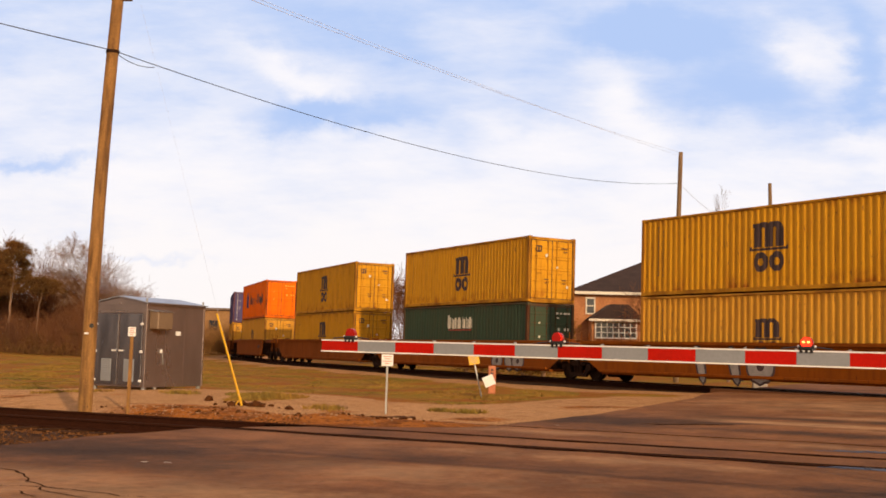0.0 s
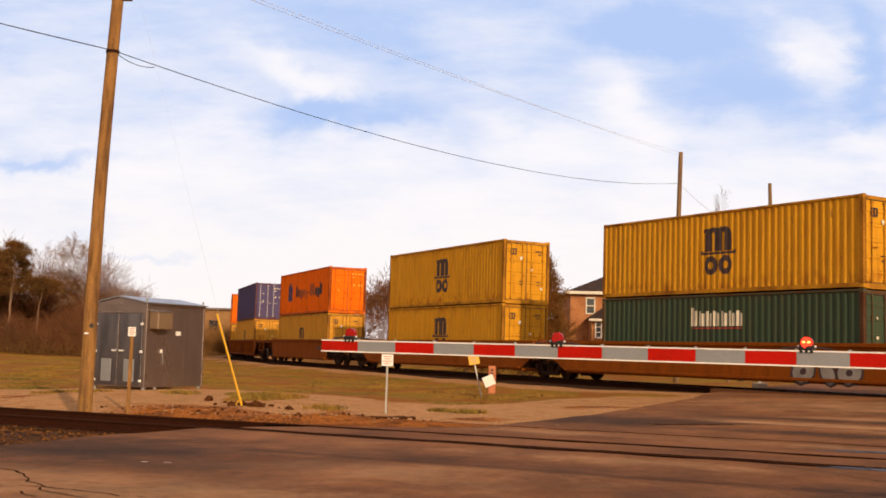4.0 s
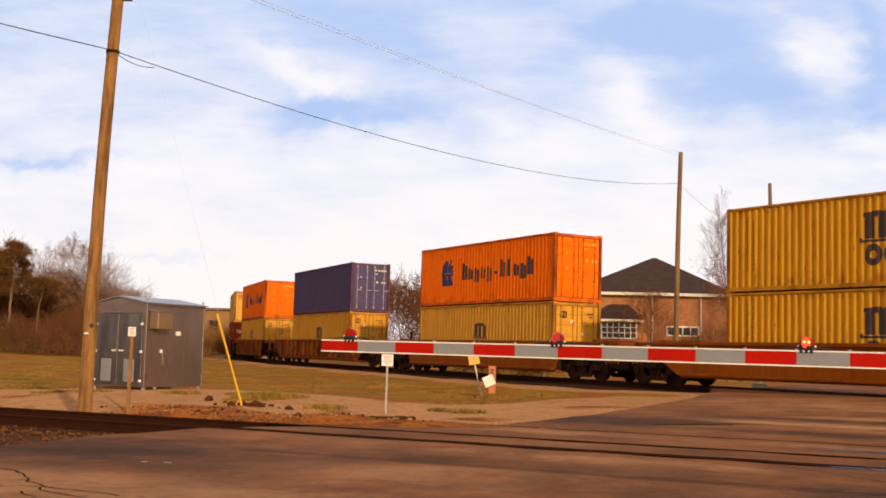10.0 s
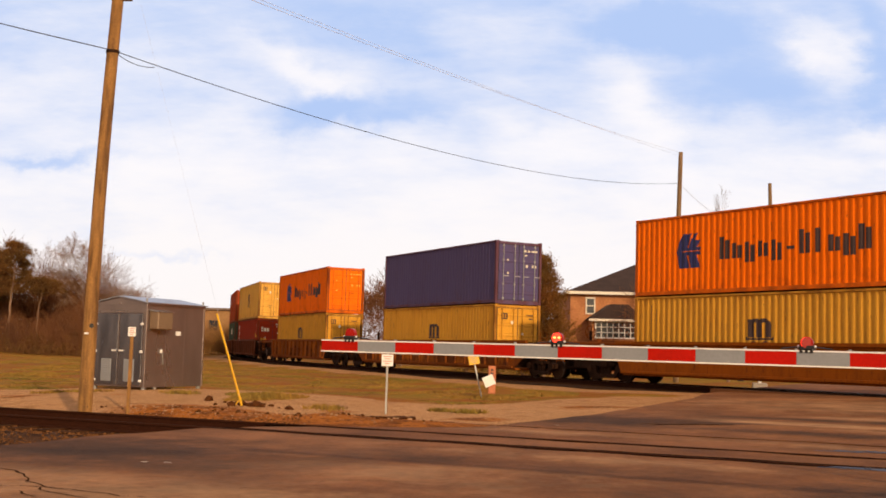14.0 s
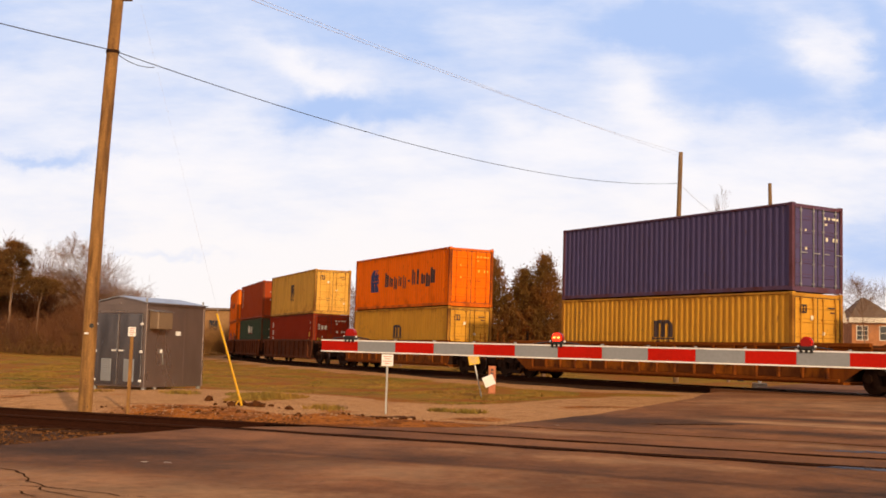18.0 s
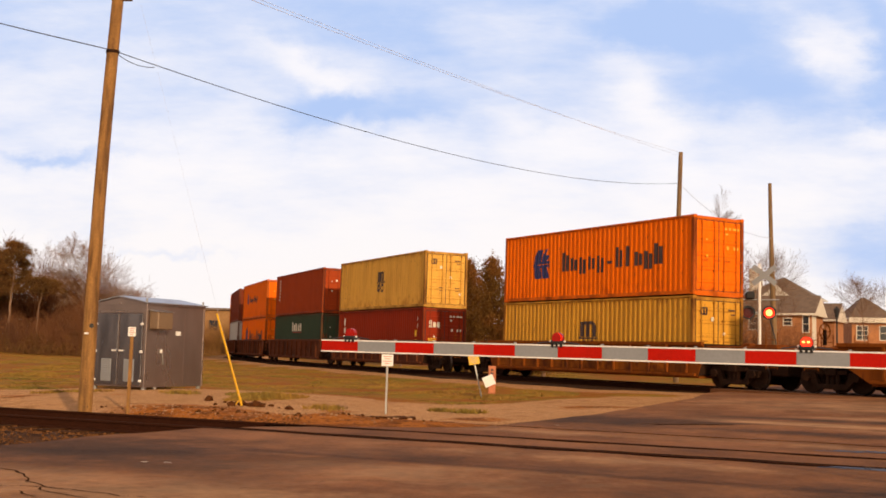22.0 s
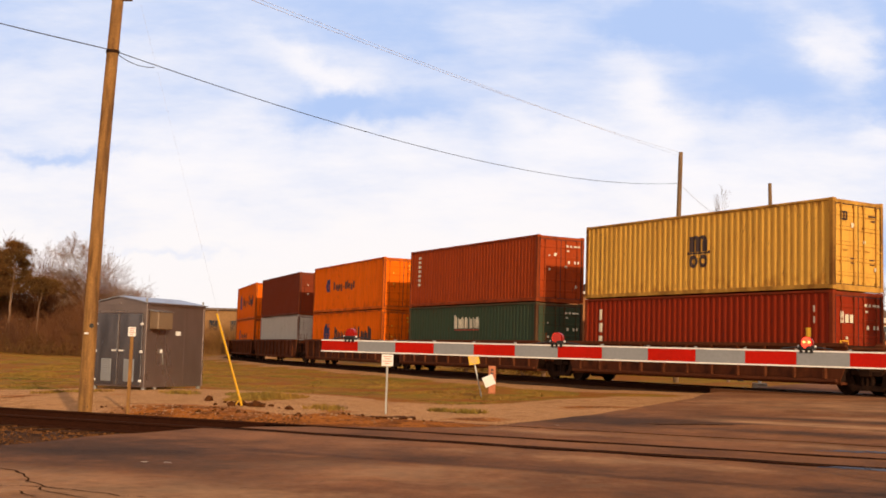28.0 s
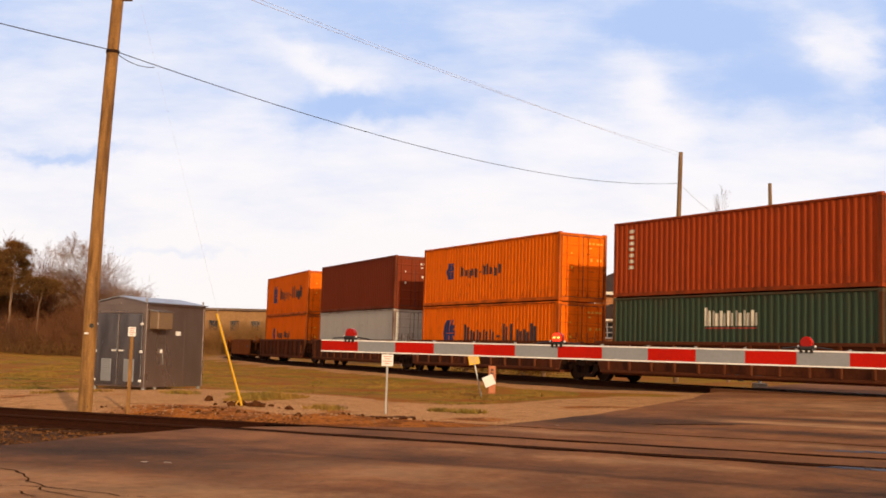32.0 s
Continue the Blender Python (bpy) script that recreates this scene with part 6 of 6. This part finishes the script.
def build_rubble():
    rng = random.Random(5)
    forms = [part("rock", stone(rng, 0.1), STONE) for _ in range(4)]
    clods = [part("clod", stone(rng, 0.1), CLOD) for _ in range(3)]
    used = set()
    spots = [("c", -15.2 + rng.gauss(0, 0.35), 21.2 + rng.gauss(0, 0.2), rng.uniform(0.4, 1.6)) for _ in range(16)]
    spots += [("c", rng.uniform(-17.5, -9.5), 19.3 + rng.gauss(0, 0.45), rng.uniform(0.15, 0.5)) for _ in range(60)]
    spots += [("r", rng.uniform(-16.5, -9.2), 19.0 + rng.gauss(0, 0.5), rng.uniform(0.15, 0.4)) for _ in range(40)]
    spots += [("r", -11.05 + rng.gauss(0, 0.5), 19.85 + rng.gauss(0, 0.2), rng.uniform(0.3, 0.8)) for _ in range(18)]
    spots += [("r", rng.uniform(-15.5, -11.6), rng.uniform(11.4, 13.6), rng.uniform(0.2, 0.5)) for _ in range(60)]
    for kind, u, v, s in spots:
        src = rng.choice(forms if kind == "r" else clods)
        if src.name in used:
            o = new(src.name.split(".")[0], src.data)
        else:
            o = src
            used.add(src.name)
        p = uv(u, v)
        o.matrix_world = Matrix.Translation((p.x, p.y, ground_z(p.x, p.y) + 0.02 * s)) @ pose(0, 0, 0, rng.uniform(-15, 15), 0, rng.uniform(0, 360)) @ Matrix.Scale(s, 4)
        if kind == "r":
            tagged(o, "small pale broken stone lying on the bare verge", "rock", "stones along the verge")
        else:
            tagged(o, "dark clod of earth lying on the bare verge", "clod", "clods of earth along the verge")


build_rubble()


def scatter_stones(name, spots, mat, label, seed):
    rng = random.Random(seed)
    v, f = [], []
    for (u0, u1), (v0, v1), n, size in spots:
        for i in range(n):
            p = uv(rng.uniform(u0, u1), rng.uniform(v0, v1))
            vv = p.x * V2.x + p.y * V2.y
            z = max(ground_z(p.x, p.y), -0.36 if 13.6 < vv < 16.9 else -0.62 + 0.24 * smooth01(2.7, 1.7, abs(vv - 15.23)))
            s = size * rng.uniform(0.5, 1.4)
            k = len(v)
            for a in range(5):
                w = a * math.tau / 5 + rng.uniform(-0.3, 0.3)
                v.append((p.x + s * math.cos(w) * rng.uniform(0.7, 1.2), p.y + s * math.sin(w) * rng.uniform(0.7, 1.2), z - 0.2 * s))
            for a in range(3):
                w = a * math.tau / 3 + rng.uniform(-0.4, 0.4)
                v.append((p.x + 0.5 * s * math.cos(w), p.y + 0.5 * s * math.sin(w), z + s * rng.uniform(0.4, 0.8)))
            f.extend([(k, k + 1, k + 5), (k + 1, k + 2, k + 6), (k + 2, k + 3, k + 6), (k + 3, k + 4, k + 7), (k + 4, k, k + 5),
                      (k + 1, k + 6, k + 5), (k + 3, k + 7, k + 6), (k + 4, k + 5, k + 7), (k + 5, k + 6, k + 7)])
    return tagged(raw(name, v, f, mat), label, "gravel", kind="stuff")


BSTONE = surface("ballast_stone", (0.13, 0.056, 0.021), 0.95, 0, (0.05, 0.02, 0.008), 9, 60, 0.9, 0.35, 0.4, spec=0.05)
scatter_stones("ballast_stones", [((-30, -11.6), (12.0, 18.3), 7500, 0.03), ((-16, -11.4), (11.2, 13.2), 1600, 0.026)], BSTONE, "coarse brown ballast stones under the near track", 61)
GSTONE = surface("pad_gravel_stone", (0.48, 0.28, 0.145), 0.95, 0, (0.27, 0.15, 0.07), 9, 60, 0.9, 0.3, 0.4)
scatter_stones("gravel", [((-25.5, -11), (18.2, 27), 5200, 0.012), ((-14, -8.6), (20.5, 29), 2800, 0.012)], GSTONE, "pale crushed gravel on the verge and cabinet pad", 62)
def broken_slab():
    """A ragged sheet of old paving that overhangs a washed-out edge."""
    rng = random.Random(31)
    bm = bmesh.new()
    n = 22
    front, back = [], []
    for i in range(n + 1):
        t = i / n
        x = -0.75 + 1.5 * t
        wave = 0.09 * math.sin(3 * t + 0.4) + rng.gauss(0, 0.025)
        front.append((x, -0.12 + wave, 0.05 + 0.02 * rng.random()))
        back.append((x + rng.gauss(0, 0.02), 0.2 + 0.08 * math.sin(5 * t) + rng.gauss(0, 0.03), 0.055 + 0.02 * rng.random()))
    ft = [bm.verts.new(p) for p in front]
    bk = [bm.verts.new(p) for p in back]
    fb = [bm.verts.new((x, y + 0.05, -0.1)) for x, y, z in front]
    bb = [bm.verts.new((x, y, -0.1)) for x, y, z in back]
    for i in range(n):
        bm.faces.new((ft[i], ft[i + 1], bk[i + 1], bk[i]))
        bm.faces.new((fb[i], fb[i + 1], ft[i + 1], ft[i]))
        bm.faces.new((bk[i], bk[i + 1], bb[i + 1], bb[i]))
    bm.faces.new((fb[0], ft[0], bk[0], bb[0]))
    bm.faces.new((ft[n], fb[n], bb[n], bk[n]))
    return bm


slab = part("broken_slab", broken_slab(), CLOD)
at = uv(-11.05, 19.72)
slab.matrix_world = pose(at.x, at.y, ground_z(at.x, at.y) - 0.03, 0, 0, 8)
tagged(slab, "broken brown slab half buried in the verge", "slab")

# ---------------------------------------------------------------- grass in the field
def build_grass():
    rng = random.Random(77)
    me_v, me_f = [], []
    count = 0
    tufts = ((-19.1, 23.7, 0.4), (-16.2, 23.7, 0.35), (-13.9, 22.4, 0.4), (-11.5, 23.4, 0.2), (-10.7, 23.3, 0.25))
    while count < 26000:
        d = 24 + 70 * rng.random() ** 1.2
        a = rng.uniform(-0.42, 0.12)
        x, y = d * a, d
        if count < 350:                      # tufts on the gravel
            cu, cv, cr = tufts[count % 5]
            q = uv(cu + rng.gauss(0, cr * 0.6), cv + rng.gauss(0, cr * 0.6))
            x, y = q.x, q.y
        u, v = x * U2.x + y * U2.y, x * V2.x + y * V2.y
        if count >= 350 and (track_gap(x, y) < 4.0 or (u > -8.6 and v > 10) or v < 18.5):
            continue
        pad = ((u + 19.0) / 6.6) ** 2 + ((v - 22.3) / 5.4) ** 2
        apron = ((u + 9.5) / 5.0) ** 2 + ((v - 24) / 4.0) ** 2
        k = noise.noise((x * 0.35, y * 0.35, 9))
        if count >= 350 and (min(pad, apron) < 1.25 and k < 0.4 or ((u + 9.2) / 3.4) ** 2 + ((v - 30) / 7.0) ** 2 < 1.2 or k < 0.02):
            continue
        count += 1
        z = ground_z(x, y)
        for b in range(4):
            w = rng.uniform(0, math.tau)
            h = rng.uniform(0.02, 0.055) * (1 + max(0, k)) * (2.2 if count <= 350 else 1)
            p = Vector((x + rng.gauss(0, 0.06), y + rng.gauss(0, 0.06), z))
            s = Vector((math.cos(w), math.sin(w), 0)) * rng.uniform(0.012, 0.03)
            q = len(me_v)
            me_v.extend((tuple(p - s), tuple(p + s), tuple(p + Vector((rng.gauss(0, 0.04), rng.gauss(0, 0.04), h)))))
            me_f.append((q, q + 1, q + 2))
    return tagged(raw("grass", me_v, me_f, GRASS), "patchy yellowed winter grass in the field", "grass", kind="stuff")


GRASS = surface("winter_grass", (0.27, 0.142, 0.018), 0.9, 0, (0.15, 0.115, 0.013), 0.35, 3, 1.0, 0.3, 0)
build_grass()


# ---------------------------------------------------------------- drifting clouds: a far sheet of vapour
def build_clouds():
    D = 4300.0
    m = bpy.data.materials.new("cloud_vapour")
    m.use_nodes = True
    nt = m.node_tree
    n, l = nt.nodes, nt.links
    n.remove(n["Principled BSDF"])
    tc = n.new("ShaderNodeTexCoord")
    mp = n.new("ShaderNodeMapping")
    mp.inputs["Scale"].default_value = (1 / 1000, 1 / 1000, 1 / 1000)
    l.new(tc.outputs["Object"], mp.inputs[0])
    sep = n.new("ShaderNodeSeparateXYZ")
    l.new(mp.outputs[0], sep.inputs[0])

    def math_node(op, a, b=None, c=None):
        k = n.new("ShaderNodeMath")
        k.operation = op
        for i, s in enumerate((a, b, c)):
            if s is None:
                continue
            if isinstance(s, (int, float)):
                k.inputs[i].default_value = s
            else:
                l.new(s, k.inputs[i])
        return k.outputs[0]

    def fbm(scale, stretch, rot, detail=7, rough=0.55):
        mm = n.new("ShaderNodeMapping")
        mm.inputs["Scale"].default_value, mm.inputs["Rotation"].default_value = stretch, (0, rot, 0)
        l.new(mp.outputs[0], mm.inputs[0])
        t = n.new("ShaderNodeTexNoise")
        t.inputs["Scale"].default_value, t.inputs["Detail"].default_value, t.inputs["Roughness"].default_value = scale, detail, rough
        l.new(mm.outputs[0], t.inputs["Vector"])
        return t.outputs[0]

    bend, bend2 = fbm(2.6, (0.8, 1, 1.6), 0.5, 6, 0.6), fbm(2.9, (1.1, 1, 1.4), 1.3, 6, 0.6)
    x = math_node("ADD", sep.outputs[0], math_node("MULTIPLY", math_node("SUBTRACT", bend, 0.5), 0.42))
    z = math_node("ADD", sep.outputs[2], math_node("MULTIPLY", math_node("SUBTRACT", bend2, 0.5), 0.26))
    veil = fbm(1.3, (1.0, 1, 1.9), 0.45, 5, 0.5)
    wisp = fbm(3.4, (0.6, 1, 2.4), 0.55, 8, 0.62)

    def bank(px, py, sx, sz, tilt):
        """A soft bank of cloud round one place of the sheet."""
        cx, cz = (px - 784) / 2012 * D / 1000, (622 - py) / 2012 * D / 1000
        dx, dz = math_node("SUBTRACT", x, cx), math_node("SUBTRACT", z, cz)
        a = math_node("ADD", math_node("MULTIPLY", dx, math.cos(tilt)), math_node("MULTIPLY", dz, math.sin(tilt)))
        b = math_node("SUBTRACT", math_node("MULTIPLY", dz, math.cos(tilt)), math_node("MULTIPLY", dx, math.sin(tilt)))
        q = math_node("ADD", math_node("POWER", math_node("ABSOLUTE", math_node("DIVIDE", a, sx)), 2.0), math_node("POWER", math_node("ABSOLUTE", math_node("DIVIDE", b, sz)), 2.0))
        return math_node("EXPONENT", math_node("MULTIPLY", q, -1.0))

    low = n.new("ShaderNodeMapRange")
    low.inputs[1].default_value, low.inputs[2].default_value, low.inputs[3].default_value, low.inputs[4].default_value = 0.3, 1.25, 1.03, 0.33
    l.new(z, low.inputs[0])
    total = low.outputs[0]
    total = math_node("ADD", total, math_node("MULTIPLY", math_node("SUBTRACT", veil, 0.5), 0.75))
    total = math_node("ADD", total, math_node("MULTIPLY", math_node("SUBTRACT", wisp, 0.5), 0.8))
    for px, py, sx, sz, tilt, k in BANKS:
        total = math_node("ADD", total, math_node("MULTIPLY", bank(px, py, sx, sz, tilt), k))
    fac = n.new("ShaderNodeMapRange")
    fac.interpolation_type = "SMOOTHSTEP"
    fac.inputs[1].default_value, fac.inputs[2].default_value = 0.0, 1.0
    l.new(total, fac.inputs[0])
    em = n.new("ShaderNodeEmission")
    em.inputs[1].default_value = CLOUD_GLOW
    hue = n.new("ShaderNodeMixRGB")
    hue.inputs[1].default_value, hue.inputs[2].default_value = (0.465, 0.61, 0.93, 1), (1.0, 0.985, 0.99, 1)
    l.new(fac.outputs[0], hue.inputs[0])
    warm = n.new("ShaderNodeMixRGB")          # cream towards the horizon, white above
    warm.inputs[1].default_value, warm.inputs[2].default_value = (1.0, 0.945, 0.92, 1), (0.99, 0.962, 0.99, 1)
    rise = n.new("ShaderNodeMapRange")
    rise.inputs[1].default_value, rise.inputs[2].default_value = 0.05, 0.75
    l.new(z, rise.inputs[0])
    l.new(rise.outputs[0], warm.inputs[0])
    l.new(warm.outputs[0], hue.inputs[2])
    l.new(hue.outputs[0], em.inputs[0])
    l.new(em.outputs[0], n["Material Output"].inputs[0])
    ob = raw("cloud_backdrop", [(-2400, 0, -60), (2400, 0, -60), (2400, 0, 2100), (-2400, 0, 2100)], [(0, 1, 2, 3)], m)
    ob.location = (0, D, 1.1)
    return tagged(ob, "thin drifting white cloud veil in a blue sky", "clouds", kind="structure")


CLOUD_GLOW = 1.0
BANKS = [(520, 125, 0.28, 0.06, -0.45, 0.36), (600, 197, 0.28, 0.07, 0.1, -0.75), (700, 70, 0.3, 0.11, -0.3, -0.3), (1170, 30, 0.34, 0.09, -0.15, -0.7), (1330, 155, 0.36, 0.12, 0, -0.35),
         (1125, 170, 0.26, 0.1, -0.95, 0.36), (1000, 255, 0.3, 0.1, 0.1, 0.25), (1450, 60, 0.2, 0.075, -0.75, 0.4), (1556, 110, 0.07, 0.3, 0, -0.4), (1552, 238, 0.1, 0.05, -0.4, 0.35), (80, 170, 0.35, 0.25, 0, 0.08),
         (90, 298, 0.26, 0.026, 0.03, -0.4), (300, 466, 0.26, 0.02, 0.05, -0.35), (1545, 445, 0.3, 0.17, 0, -0.7), (120, 420, 0.4, 0.1, 0, -0.2)]
clouds = build_clouds()


# ---------------------------------------------------------------- what moves
def motions():
    for ob, s, b, z in MOVERS:
        walk(ob, [(t, ride(s + SPEED * (t - T0), b) @ pose(0, 0, z)) for t in range(0, 33)])
    # wheels roll on the rails
    for w in WHEELS:
        at = w.matrix_basis.copy()
        walk(w, [(k * 0.1, at @ pose(0, 0, 0, 0, math.degrees(SPEED * k * 0.1 / 0.46))) for k in range(321)])
    walk(clouds, [(0, pose(-48, 4300, -10)), (32, pose(62, 4300, 22))])
    # lamps turn their lit face out by turns
    first, half = 0.21, 0.7405
    for ax, side in LAMPS:
        at = ax.matrix_basis.copy()
        lit = side == 1                      # the second of each pair is lit at the start
        rows, ang = [(0, at @ pose(0, 0, 0, 0, 0, 0 if lit else 180))], 0 if lit else 180
        k = 0
        while first + half * k < 31.9:
            t = first + half * k
            rows.append((t - 0.017, at @ pose(0, 0, 0, 0, 0, ang)))
            rows.append((t - 0.0057, at @ pose(0, 0, 0, 0, 0, ang + 60)))
            rows.append((t + 0.0057, at @ pose(0, 0, 0, 0, 0, ang + 120)))
            rows.append((t + 0.017, at @ pose(0, 0, 0, 0, 0, ang + 180)))
            ang += 180
            k += 1
        rows.append((32.0, at @ pose(0, 0, 0, 0, 0, ang)))
        walk(ax, rows)


motions()
